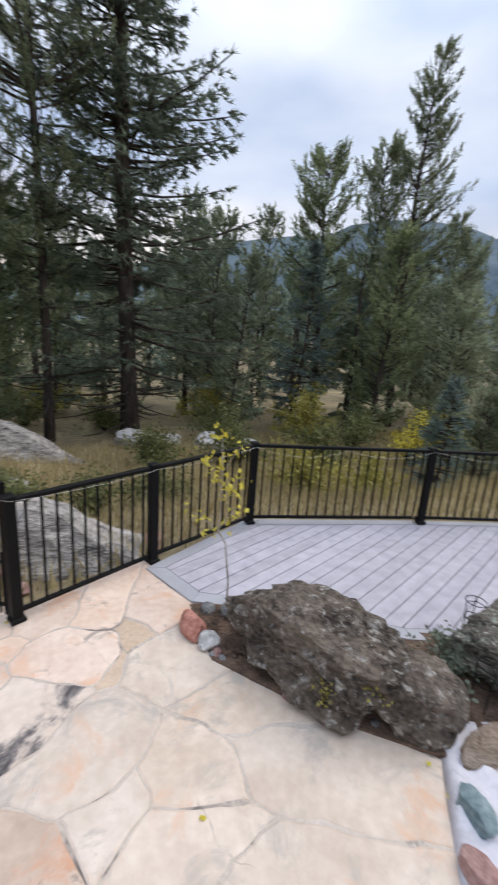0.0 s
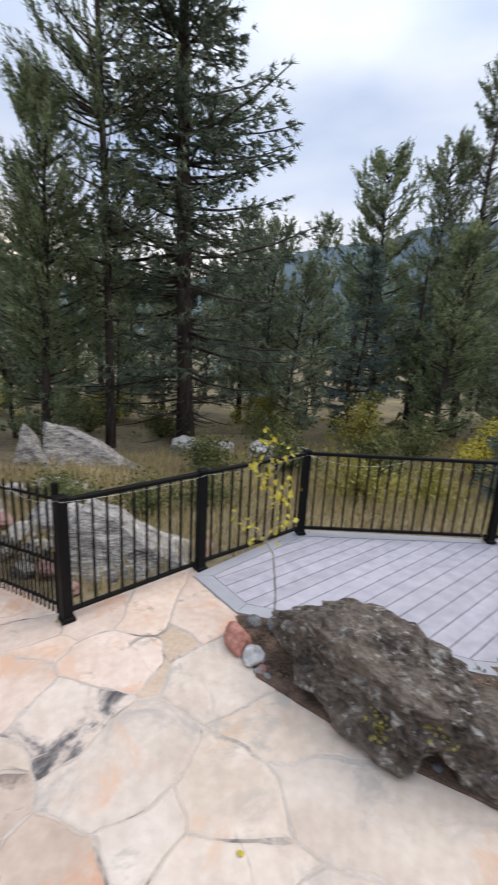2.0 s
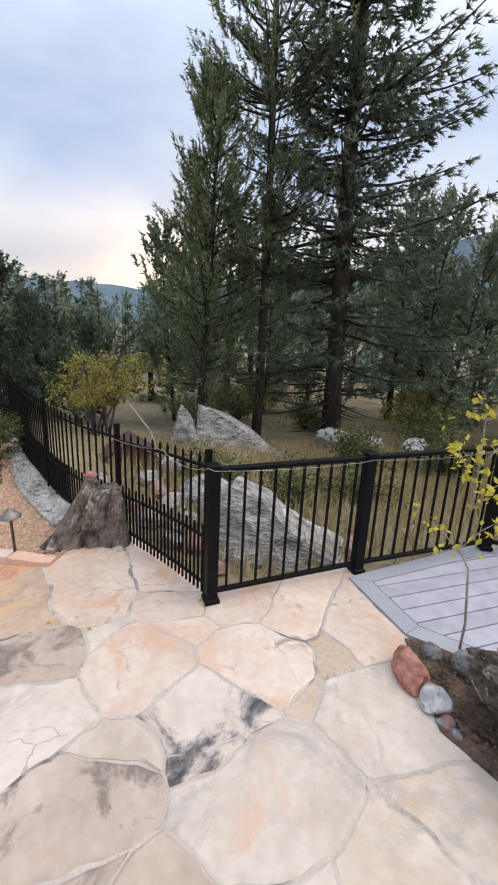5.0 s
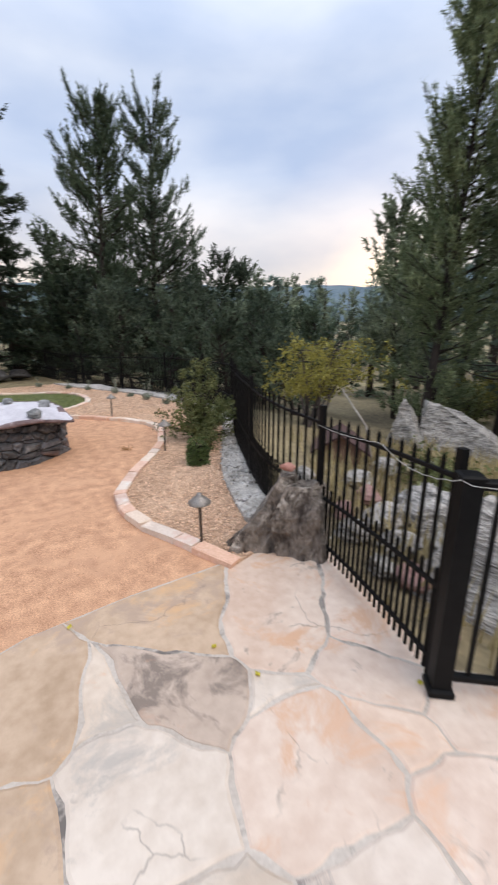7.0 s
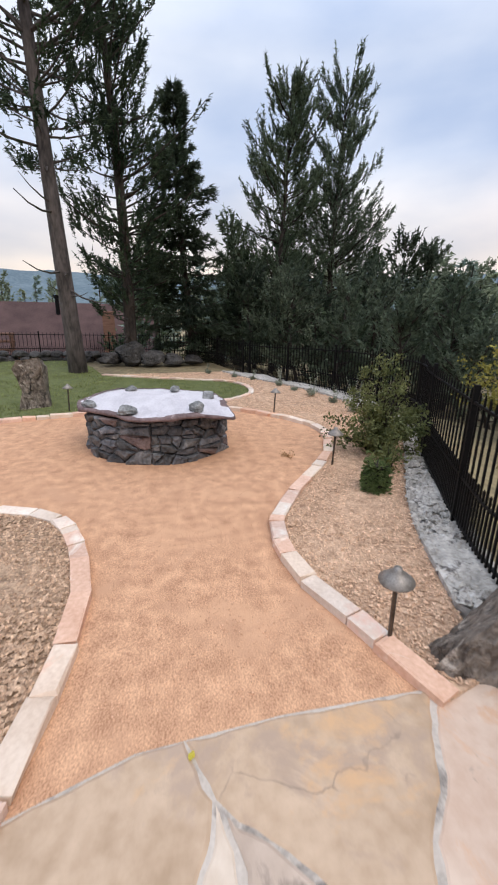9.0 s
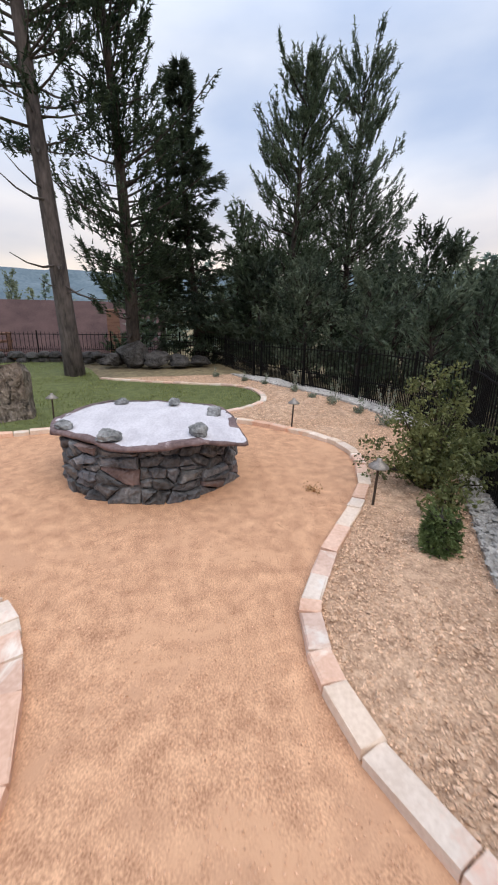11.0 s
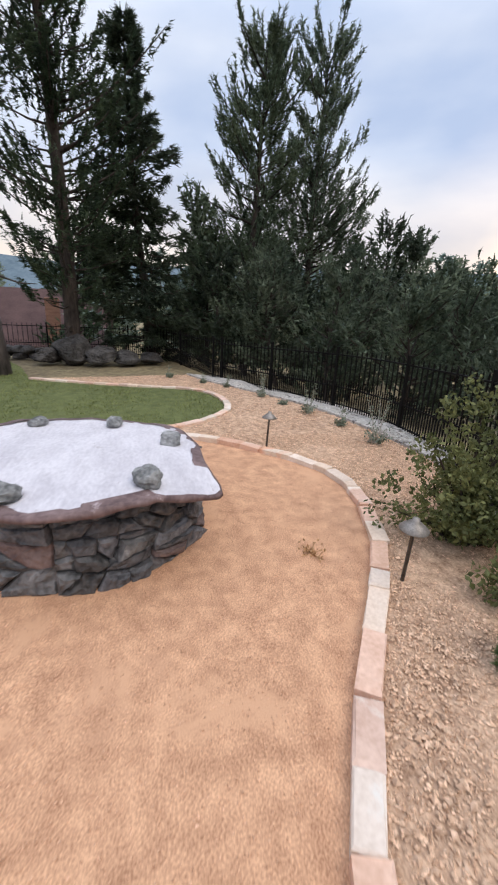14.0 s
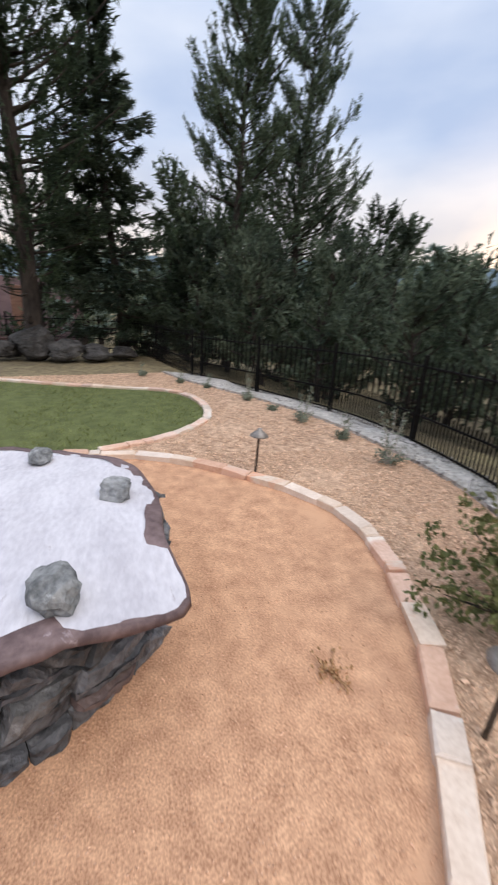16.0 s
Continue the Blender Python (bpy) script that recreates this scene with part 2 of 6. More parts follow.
M_GNEISS = mat("banded_rock", (0.14, 0.13, 0.12), (0.54, 0.505, 0.46), 4, 18, 0.9, 1.0, 0.08, stain_or_shade=(0.08, 0.075, 0.07), stain_scale=3.2, stain_at=0.57, stain2=(0.68, 0.65, 0.61), stain2_scale=5, stain2_at=0.59, stretch=(1.0, 1.0, 3.0))
M_FENCE_ROCK = mat("brown_grey_rock", (0.05, 0.037, 0.03), (0.34, 0.285, 0.235), 6, 22, 0.85, 1.0, 0.12, stain_or_shade=(0.60, 0.53, 0.45), stain_scale=5.5, stain_at=0.57, stain2=(0.035, 0.03, 0.027), stain2_scale=6, stain2_at=0.555, stretch=(2.2, 1, 0.8))
M_PITSTONE = mat("pit_stone", (0.03, 0.031, 0.034), (0.17, 0.17, 0.178), 6, 28, 0.6, 1.0, 0.04, rand=0.45, stain_or_shade=(0.27, 0.265, 0.265), stain_scale=6, stain_at=0.57, stain2=(0.02, 0.02, 0.022), stain2_scale=9, stain2_at=0.57, spec=0.45)
M_PITSTONE_RED = mat("pit_stone_brown", (0.09, 0.055, 0.05), (0.20, 0.135, 0.12), 7, 35, 0.7, 0.9, 0.03, rand=0.2)
M_PITCORE_GAPSHADE = mat("pit_mortar_gap_shade", (0.012, 0.012, 0.012), (0.045, 0.044, 0.043), 9, 60, 0.95, 0.5, 0.01)
M_COVER = mat("white_cover", (0.50, 0.475, 0.505), (0.68, 0.655, 0.68), 3, 22, 0.75, 0.5, 0.02, stain_or_shade=(0.33, 0.28, 0.285), stain_scale=5.5, stain_at=0.645, stretch=(1, 2.2, 1))
M_COVER_EDGE = mat("brown_cover_edge", (0.10, 0.065, 0.065), (0.24, 0.17, 0.165), 6, 30, 0.7, 0.6, 0.02, stain_or_shade=(0.6, 0.52, 0.54), stain_scale=5, stain_at=0.62)
M_ROCK = mat("grey_rock", (0.07, 0.072, 0.072), (0.30, 0.30, 0.295), 9, 40, 0.85, 0.8, 0.03, rand=0.3, stain_or_shade=(0.42, 0.42, 0.41), stain_scale=9, stain_at=0.6)
M_PALEROCK = mat("pale_boulder", (0.30, 0.29, 0.28), (0.66, 0.64, 0.62), 3, 20, 0.9, 0.8, 0.05, stain_or_shade=(0.16, 0.15, 0.14), stain_scale=5, stain_at=0.57)
M_STRAW = mat("dead_weed", (0.28, 0.16, 0.075), (0.50, 0.30, 0.15), 9, 40, 0.9, 0, island=0.3)
M_TEAL = mat("teal_stone", (0.10, 0.15, 0.16), (0.26, 0.33, 0.34), 8, 40, 0.6, 0.5, 0.01)
M_REDROCK = mat("red_stone", (0.30, 0.12, 0.085), (0.55, 0.28, 0.22), 8, 40, 0.85, 0.6, 0.015)
M_MAUVE = mat("mauve_stone", (0.24, 0.13, 0.115), (0.42, 0.27, 0.24), 8, 40, 0.8, 0.6, 0.015)
M_WOODROCK = mat("layered_stone", (0.14, 0.10, 0.07), (0.36, 0.29, 0.23), 5, 30, 0.9, 0.8, 0.02, stretch=(1, 2, 6))
# the greyer noise patches put wrinkle shading into the fabric's colour
M_FABRIC = mat("white_fabric", (0.54, 0.53, 0.57), (0.66, 0.65, 0.69), 2, 60, 0.85, 0.3, 0.01, stain_or_shade=(0.46, 0.45, 0.48), stain_scale=1.6, stain_at=0.58)
M_BARK = mat("pine_bark", (0.022, 0.018, 0.016), (0.085, 0.066, 0.055), 5, 22, 0.95, 1.0, 0.05, stretch=(1, 1, 0.3))
M_BARK_RED = mat("pale_pine_bark", (0.04, 0.034, 0.032), (0.14, 0.115, 0.105), 5, 18, 0.95, 1.0, 0.05, stretch=(1, 1, 0.3))
M_PALEBARK = mat("pale_bark", (0.25, 0.22, 0.18), (0.5, 0.46, 0.4), 8, 30, 0.9, 0.4, 0.01)
M_PINE = mat("pine_needles", (0.11, 0.145, 0.085), (0.35, 0.385, 0.235), 0.9, 7, 0.7, 0, rand=0.12, through_light=0.48, island=0.5)
M_SPRUCE = mat("spruce_needles", (0.045, 0.07, 0.044), (0.17, 0.21, 0.13), 0.9, 7, 0.7, 0, rand=0.12, through_light=0.45, island=0.5)
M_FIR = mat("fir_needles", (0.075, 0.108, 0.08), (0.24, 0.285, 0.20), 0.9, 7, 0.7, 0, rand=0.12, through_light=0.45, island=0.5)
M_BLUE = mat("blue_spruce_needles", (0.10, 0.15, 0.13), (0.24, 0.31, 0.27), 1.5, 9, 0.7, 0, rand=0.1, through_light=0.35, island=0.4)
# three far needle tones, lightened in base colour to stand for haze
M_FAR_HAZE = mat("far_hazed_needles", (0.15, 0.19, 0.125), (0.36, 0.40, 0.26), 0.15, 2, 0.8, 0, through_light=0.4, island=0.4)
M_FAR_HAZE_DARK = mat("far_dark_hazed_needles", (0.11, 0.145, 0.10), (0.29, 0.32, 0.21), 0.15, 2, 0.8, 0, through_light=0.4, island=0.4)
M_FAR_HAZE_BLUE = mat("far_blue_hazed_needles", (0.14, 0.20, 0.165), (0.32, 0.40, 0.34), 0.2, 2, 0.8, 0, through_light=0.4, island=0.4)
# darkened copy of the spruce needles: backlit shade put into the colour
M_BACKLIT = mat("backlit_needles", (0.020, 0.034, 0.022), (0.085, 0.112, 0.066), 0.9, 7, 0.7, 0, rand=0.12, through_light=0.3, island=0.5)
M_YELLOW = mat("autumn_leaf", (0.46, 0.38, 0.04), (0.78, 0.70, 0.12), 3, 20, 0.6, 0, through_light=0.4, island=0.25)
M_OLIVE = mat("olive_leaf", (0.20, 0.185, 0.045), (0.46, 0.41, 0.10), 2, 14, 0.65, 0, through_light=0.35)
M_SHRUB = mat("shrub_leaf", (0.06, 0.08, 0.03), (0.24, 0.25, 0.095), 4, 18, 0.65, 0, through_light=0.35, island=0.35)
M_SAGE = mat("sage_leaf", (0.13, 0.16, 0.11), (0.30, 0.33, 0.25), 6, 30, 0.8, 0, through_light=0.2)
M_MINI = mat("mini_conifer", (0.08, 0.12, 0.04), (0.21, 0.27, 0.10), 7, 30, 0.7, 0, through_light=0.3, island=0.3)
M_BRONZE = mat("bronze_lamp", (0.05, 0.042, 0.035), (0.13, 0.11, 0.09), 20, 120, 0.4, 0.1, 0.002, metal=0.6)
M_PEWTER = mat("pewter_hat", (0.20, 0.18, 0.16), (0.36, 0.33, 0.30), 20, 120, 0.5, 0.1, 0.002, metal=0.5)
M_ROOF = mat("red_brown_shingle", (0.06, 0.034, 0.032), (0.11, 0.065, 0.06), 1.2, 18, 0.9, 0.3, 0.02)
M_SIDING = mat("cedar_siding", (0.16, 0.085, 0.06), (0.27, 0.15, 0.11), 2, 20, 0.85, 0.3, 0.01, stretch=(1, 1, 5))
# the blue-grey base colour of the hills has distance haze painted in
M_HILL_HAZED = mat("hazed_wooded_hill", (0.085, 0.125, 0.155), (0.16, 0.21, 0.24), 0.012, 0.09, 1.0, 0)
M_WIRE = mat("white_wire", (0.6, 0.58, 0.54), (0.75, 0.72, 0.68), 20, 100, 0.5, 0)


# ---- building blocks ----
class Shape:
    def __init__(self):
        self.v, self.f = [], []

    def add(self, verts, faces):
        k = len(self.v)
        self.v += [tuple(p) for p in verts]
        self.f += [tuple(i + k for i in f) for f in faces]
        return self

    def box(self, lo, hi, c=0.004):
        # a box with its upper edges chamfered
        x0, y0, z0 = lo
        x1, y1, z1 = hi
        q = lambda d, z: [(x0 + d, y0 + d, z), (x1 - d, y0 + d, z), (x1 - d, y1 - d, z), (x0 + d, y1 - d, z)]
        v = q(c, z0) + q(0, z0 + c) + q(0, z1 - c) + q(c, z1)
        f = [(3, 2, 1, 0), (12, 13, 14, 15)]
        for r in range(3):
            for i in range(4):
                f.append((r * 4 + i, r * 4 + (i + 1) % 4, r * 4 + 4 + (i + 1) % 4, r * 4 + 4 + i))
        return self.add(v, f)

    def tube(self, pts, radii, n=6, cap=True):
        rings = []
        for i, p in enumerate(pts):
            a, b = Vector(pts[max(i - 1, 0)]), Vector(pts[min(i + 1, len(pts) - 1)])
            d = (b - a).normalized()
            u = d.cross(Vector((0.3, 0.9, 0.2))).normalized()
            w = d.cross(u)
            r = float(radii[i] if hasattr(radii, "__len__") else radii)
            rings += [tuple(Vector(p) + r * (math.cos(t) * u + math.sin(t) * w)) for t in [k * math.tau / n for k in range(n)]]
        f = [(i * n + k, i * n + (k + 1) % n, i * n + n + (k + 1) % n, i * n + n + k) for i in range(len(pts) - 1) for k in range(n)]
        if cap:
            f += [tuple(range(n))[::-1], tuple(range(len(rings) - n, len(rings)))]
        return self.add(rings, f)

    def mesh(self, name, material, smooth=False):
        me = bpy.data.meshes.new(name)
        me.from_pydata(self.v, [], self.f)
        me.materials.append(material)
        if smooth:
            me.polygons.foreach_set("use_smooth", [True] * len(me.polygons))
        me.update()
        return me

    def put(self, name, material, parent=None, smooth=False):
        ob = new(name, self.mesh(name, material, smooth))
        ob.parent = parent
        return ob


def tri_mesh(name, tris, material):
    """A mesh from an array of triangles (n, 3, 3)."""
    n = len(tris)
    me = bpy.data.meshes.new(name)
    me.vertices.add(n * 3)
    me.vertices.foreach_set("co", np.ascontiguousarray(tris, dtype=np.float32).ravel())
    me.loops.add(n * 3)
    me.loops.foreach_set("vertex_index", np.arange(n * 3, dtype=np.int32))
    me.polygons.add(n)
    me.polygons.foreach_set("loop_start", np.arange(0, n * 3, 3, dtype=np.int32))
    me.materials.append(material)
    me.update(calc_edges=True)
    return me


def empty(name, at=(0, 0, 0)):
    ob = new(name)
    ob.location = at
    return ob


def curve_points(ctrl, step):
    """Even steps along a smooth curve through the given places."""
    c = [np.array(p, float) for p in ctrl]
    c = [2 * c[0] - c[1]] + c + [2 * c[-1] - c[-2]]
    fine = []
    for i in range(1, len(c) - 2):
        for s in np.linspace(0, 1, 24, endpoint=False):
            fine.append(0.5 * (2 * c[i] + (c[i + 1] - c[i - 1]) * s + (2 * c[i - 1] - 5 * c[i] + 4 * c[i + 1] - c[i + 2]) * s ** 2
                               + (3 * c[i] - c[i - 1] - 3 * c[i + 1] + c[i + 2]) * s ** 3))
    fine.append(c[-2])
    fine = np.array(fine)
    run = np.r_[0, np.cumsum(np.linalg.norm(np.diff(fine, axis=0), axis=1))]
    n = max(2, int(round(run[-1] / step)) + 1)
    at = np.linspace(0, run[-1], n)
    return np.stack([np.interp(at, run, fine[:, k]) for k in range(fine.shape[1])], 1)


def in_poly(p, poly):
    poly = np.asarray(poly)
    x, y = p[:, 0], p[:, 1]
    inside = np.zeros(len(p), bool)
    for (x0, y0), (x1, y1) in zip(poly, np.roll(poly, -1, 0)):
        hit = ((y0 > y) != (y1 > y)) & (x < (x1 - x0) * (y - y0) / (y1 - y0 + 1e-12) + x0)
        inside ^= hit
    return inside


def poly_dist(p, poly):
    poly = np.asarray(poly)
    best = np.full(len(p), 1e9)
    for a, b in zip(poly, np.roll(poly, -1, 0)):
        d = b - a
        s = np.clip(((p - a) @ d) / (d @ d + 1e-12), 0, 1)
        best = np.minimum(best, np.linalg.norm(p - a - s[:, None] * d, axis=1))
    return best


def sheet(name, poly, z, material, label, step=0.25, rise=0.012, seed=0.0):
    """A gently uneven sheet of ground over an outline, skirted down at its edge."""
    bm = bmesh.new()
    face = bm.faces.new([bm.verts.new((x, y, z)) for x, y in poly])
    bmesh.ops.triangulate(bm, faces=[face])
    for _ in range(4):
        long = [e for e in bm.edges if e.calc_length() > step * 1.5]
        if not long:
            break
        bmesh.ops.subdivide_edges(bm, edges=long, cuts=1)
        bmesh.ops.triangulate(bm, faces=bm.faces[:])
    for v in bm.verts:
        if not v.is_boundary:
            v.co.z += rise * noise.noise(Vector((v.co.x * 1.3, v.co.y * 1.3, seed)))
    edge = bmesh.ops.extrude_edge_only(bm, edges=[e for e in bm.edges if e.is_boundary])
    for g in edge["geom"]:
        if isinstance(g, bmesh.types.BMVert):
            g.co.z -= 0.08
    bmesh.ops.recalc_face_normals(bm, faces=bm.faces[:])
    me = bpy.data.meshes.new(name)
    bm.to_mesh(me)
    bm.free()
    me.materials.append(material)
    return tagged(new(name, me), label, "ground", kind="structure")


def cells(seeds, outline):
    """The cells of the seeds within an outline; a third number pushes a cell's edges outwards."""
    full = [(a[0], a[1], a[2] if len(a) > 2 else 0.0) for a in seeds]
    out = []
    for i, (ax, ay, aw) in enumerate(full):
        poly = [np.array(p, float) for p in outline]
        for j, (bx, by, bw) in enumerate(full):
            if i == j or not poly:
                continue
            nrm = np.array((bx - ax, by - ay))
            lim = (bx * bx + by * by - ax * ax - ay * ay + aw - bw) / 2
            keep = []
            for p, q in zip(poly, poly[1:] + poly[:1]):
                dp, dq = p @ nrm - lim, q @ nrm - lim
                if dp <= 0:
                    keep.append(p)
                if (dp < 0 < dq) or (dq < 0 < dp):
                    keep.append(p + (q - p) * dp / (dp - dq))
            poly = keep
        out.append(poly)
    return out


def ragged(poly, gap, wob, step, seed, soften=1):
    """An outline drawn in by gap, with uneven edges and rounded corners."""
    pts = []
    for p, q in zip(poly, poly[1:] + poly[:1]):
        n = max(1, int(np.linalg.norm(q - p) / step))
        pts += [p + (q - p) * k / n for k in range(n)]
    pts = np.array(pts)
    for _ in range(soften):
        pts = 0.25 * np.roll(pts, 1, 0) + 0.5 * pts + 0.25 * np.roll(pts, -1, 0)
    tan = np.roll(pts, -1, 0) - np.roll(pts, 1, 0)
    nrm = np.stack([tan[:, 1], -tan[:, 0]], 1) / (np.linalg.norm(tan, axis=1)[:, None] + 1e-9)
    area = 0.5 * np.sum(pts[:, 0] * np.roll(pts[:, 1], -1) - pts[:, 1] * np.roll(pts[:, 0], -1))
    nrm *= 1 if area > 0 else -1
    amp = np.array([wob * noise.noise(Vector((p[0] * 9, p[1] * 9, seed))) + 0.6 * wob * noise.noise(Vector((p[0] * 25, p[1] * 25, seed))) for p in pts])
    return pts - nrm * (gap + np.abs(amp))[:, None], nrm


def rock(name, at, size, seed, material, detail=4, turn=0.0, rough=0.06, planes=14, lean=(0, 0), layer=0.0, parent=None, sink=0.12, tilt=None, cut=(0.68, 1.0)):
    """A weathered, faceted stone that stands on the ground at its place."""
    rng = np.random.default_rng(seed)
    bm = bmesh.new()
    bmesh.ops.create_icosphere(bm, subdivisions=detail, radius=1.0)
    nr = rng.normal(size=(planes, 3))
    nr /= np.linalg.norm(nr, axis=1)[:, None]
    off = rng.uniform(*cut, planes)
    ct, st = math.cos(radians(turn)), math.sin(radians(turn))
    for v in bm.verts:
        d = np.array(v.co)
        dots = nr @ d
        r = min(1.05, float(np.min(np.where(dots > 0.05, off / np.maximum(dots, 0.05), 9))))
        r += rough * (1.6 * noise.noise(Vector(d * 2.2) + Vector((seed, 0, 0))) + 0.9 * noise.noise(Vector(d * 6) + Vector((0, seed, 0))) + 0.45 * noise.noise(Vector(d * 15) + Vector((0, 0, seed))))
        if layer:
            r += layer * (abs((d[2] * 2.7 + d[0] * 1.9 + seed) % 1 - 0.5) - 0.25)
        x, y, z = d * r * np.array(size) / 2
        if not tilt and d[2] < 0.1:
            flare = min(1.22, 1 / max(0.4, math.hypot(d[0], d[1])))
            x, y = x * flare, y * flare
        if tilt:
            x, y, z = Euler([radians(a) for a in tilt]).to_matrix() @ Vector((x, y, z))
        else:
            z += size[2] / 2 * (1 - sink)
        x, y = x + lean[0] * z, y + lean[1] * z
        v.co = (x * ct - y * st, x * st + y * ct, z if tilt else max(z, -0.08 * size[2]))
    me = bpy.data.meshes.new(name)
    bm.to_mesh(me)
    bm.free()
    me.materials.append(material)
    ob = new(name, me)
    ob.location = at
    ob.parent = parent
    return ob


def wedge_rock(name, at, turn, profile, thick, seed, material, strata=35.0, lean=0.0, rough=0.05):
    """A split plate of layered bedrock: a side outline given along and up, with broken edges and ridged layers."""
    bm = bmesh.new()
    near = [bm.verts.new((u, -thick / 2, z)) for u, z in profile]
    far = [bm.verts.new((u * 0.96 + 0.04, thick / 2, z * 0.94)) for u, z in profile]
    n = len(profile)
    bm.faces.new(near)
    bm.faces.new(far[::-1])
    for k in range(n):
        bm.faces.new((near[(k + 1) % n], near[k], far[k], far[(k + 1) % n]))
    bmesh.ops.recalc_face_normals(bm, faces=bm.faces[:])
    bmesh.ops.triangulate(bm, faces=bm.faces[:])
    for size in (0.8, 0.4, 0.2, 0.1) + ((0.06,) if thick < 0.6 else ()):
        long = [e for e in bm.edges if e.calc_length() > size]
        bmesh.ops.subdivide_edges(bm, edges=long, cuts=1)
        bmesh.ops.triangulate(bm, faces=bm.faces[:])
        if size > 0.3:
            for v in bm.verts:
                v.co += Vector((noise.noise(v.co * 1.7 + Vector((seed, 0, 0))), noise.noise(v.co * 1.7 + Vector((0, seed, 0))), noise.noise(v.co * 1.7 + Vector((0, 0, seed))))) * rough * 1.6
    bm.normal_update()
    ca, sa = math.cos(radians(strata)), math.sin(radians(strata))
    for v in bm.verts:
        q = v.co
        across = (q.x * sa + q.z * ca) * 9 + 1.6 * noise.noise(q * 1.5 + Vector((seed, 3, 1)))
        along = q.x * ca - q.z * sa
        step = noise.noise(Vector((across, along * 0.8, q.y * 1.5 + seed)))
        v.co = q + v.normal * rough * (0.7 * step + 0.35 * noise.noise(q * 13) + 0.5 * noise.noise(q * 4))
        v.co.y += lean * v.co.z
    me = bpy.data.meshes.new(name)
    bm.to_mesh(me)
    bm.free()
    me.materials.append(material)
    ob = new(name, me)
    ob.matrix_world = pose(*at, 0, 0, turn)
    return ob


# ---- plants ----
def unit(a):
    return a / (np.linalg.norm(a, axis=-1, keepdims=True) + 1e-9)


def conifer(seed, H, base, R, spruce=False, per_m=11, tufts=13, tuft=0.26, wide=0.035, blades=11, trunk=0.2, top_round=0.0, bend=0.25, bare=0):
    """Trunk, limbs and needle tufts of a conifer: a Shape of wood and an array of needle triangles."""
    rng = np.random.default_rng(seed)
    wood = Shape()
    ph = rng.uniform(0, 6.28)
    axis = lambda h: np.array([bend * math.sin(h / H * 3 + ph) - bend * math.sin(ph), bend * math.cos(h / H * 2.3 + ph) - bend * math.cos(ph), h])
    hs = np.linspace(-0.5, H, 12)
    wood.tube([axis(h) for h in hs], [trunk * (1.25 if h < 0 else max(0.03, (1 - h / H) ** 0.85 + 0.02)) for h in hs], 9)
    n = int((H - base) * per_m)
    tri = []
    for k in range(n + bare):
        dead = k >= n
        u = rng.uniform(0, 1) ** 0.9 if not dead else 0
        h = base + (H - base) * u * 0.985 if not dead else rng.uniform(base * 0.25, base * 1.3)
        if spruce:
            prof = (1 - u) ** 0.85 * (0.75 + 0.25 * min(1, u * 6)) + 0.03
            rise = rng.uniform(-0.35, -0.02) + 0.5 * u
        else:
            prof = ((1 - u) ** 0.6 * min(1, 0.55 + u * 1.6)) * (1 - top_round) + top_round * math.sqrt(max(0, 1 - (2 * u - 0.9) ** 2 / 1.3)) + 0.04
            rise = rng.uniform(-0.12, 0.30) + 0.75 * u
        L = R * prof * rng.uniform(0.5, 1.15) * (0.75 + 0.5 * noise.noise(Vector((h * 0.7, seed, k % 5)))) + 0.1
        if dead:
            L, rise = R * rng.uniform(0.2, 0.55), rng.uniform(-0.5, 0.05)
        az = rng.uniform(0, 6.283)
        d0 = np.array([math.cos(az), math.sin(az), rise])
        p0 = axis(h)
        curl = 0.22 if spruce else 0.30
        s = np.array([0, 0.35, 0.7, 1.0])
        pts = [p0 + d0 * L * t + np.array([0, 0, curl * L * (t * t - 0.3 * t)]) for t in s]
        r0 = 0.012 + 0.016 * L
        wood.tube(pts, [r0, r0 * 0.7, r0 * 0.45, r0 * 0.2], 3, cap=False)
        if dead:
            continue
        m = max(3, int(tufts * (0.35 + 0.65 * L / R)))
        t = rng.uniform(0.22, 1.02, m) ** 0.8
        side = np.array([-math.sin(az), math.cos(az), 0])
        c = p0 + np.outer(t, d0) * L
        c[:, 2] += curl * L * (t * t - 0.3 * t)
        spread = L * (0.34 if spruce else 0.26) * (1.15 - t)
        c += np.outer(rng.normal(0, 1, m) * spread, side)
        c[:, 2] += rng.normal(0, 0.05 if spruce else 0.09, m) - (0.10 * rng.random(m) if spruce else 0)
        heads = unit(d0 + np.array([0, 0, 0.25 if not spruce else -0.15]))
        dirs = unit(rng.normal(size=(m, blades, 3)) * (0.7 if not spruce else 0.5) + heads)
        size = tuft * rng.uniform(0.65, 1.25, (m, blades, 1))
        flat = unit(np.cross(dirs, rng.normal(size=(m, blades, 3)))) * wide * rng.uniform(0.7, 1.4, (m, blades, 1))
        cc = c[:, None, :] - dirs * size * 0.15
        if not spruce:
            twig = unit(d0 * 0.5 + np.array([0, 0, 0.95]) + rng.normal(0, 0.25, (m, 3)))
            cc = cc + twig[:, None, :] * (tuft * 1.25 * rng.uniform(-0.4, 0.8, (m, blades, 1)))
            size = size * 0.62
        tri.append(np.stack([cc - flat, cc + flat, cc + dirs * size], 2).reshape(-1, 3, 3))
    return wood, np.concatenate(tri)


def tree(name, at, label, wood, tris, bark, leaf, turn=0.0, group="", category="tree"):
    ob = empty(name, at)
    ob.rotation_euler = (0, 0, radians(turn))
    wood.put("trunk", bark, ob, True)
    c = new("crown", tri_mesh("crown", tris, leaf))
    c.parent = ob
    return tagged(ob, label, category, group)


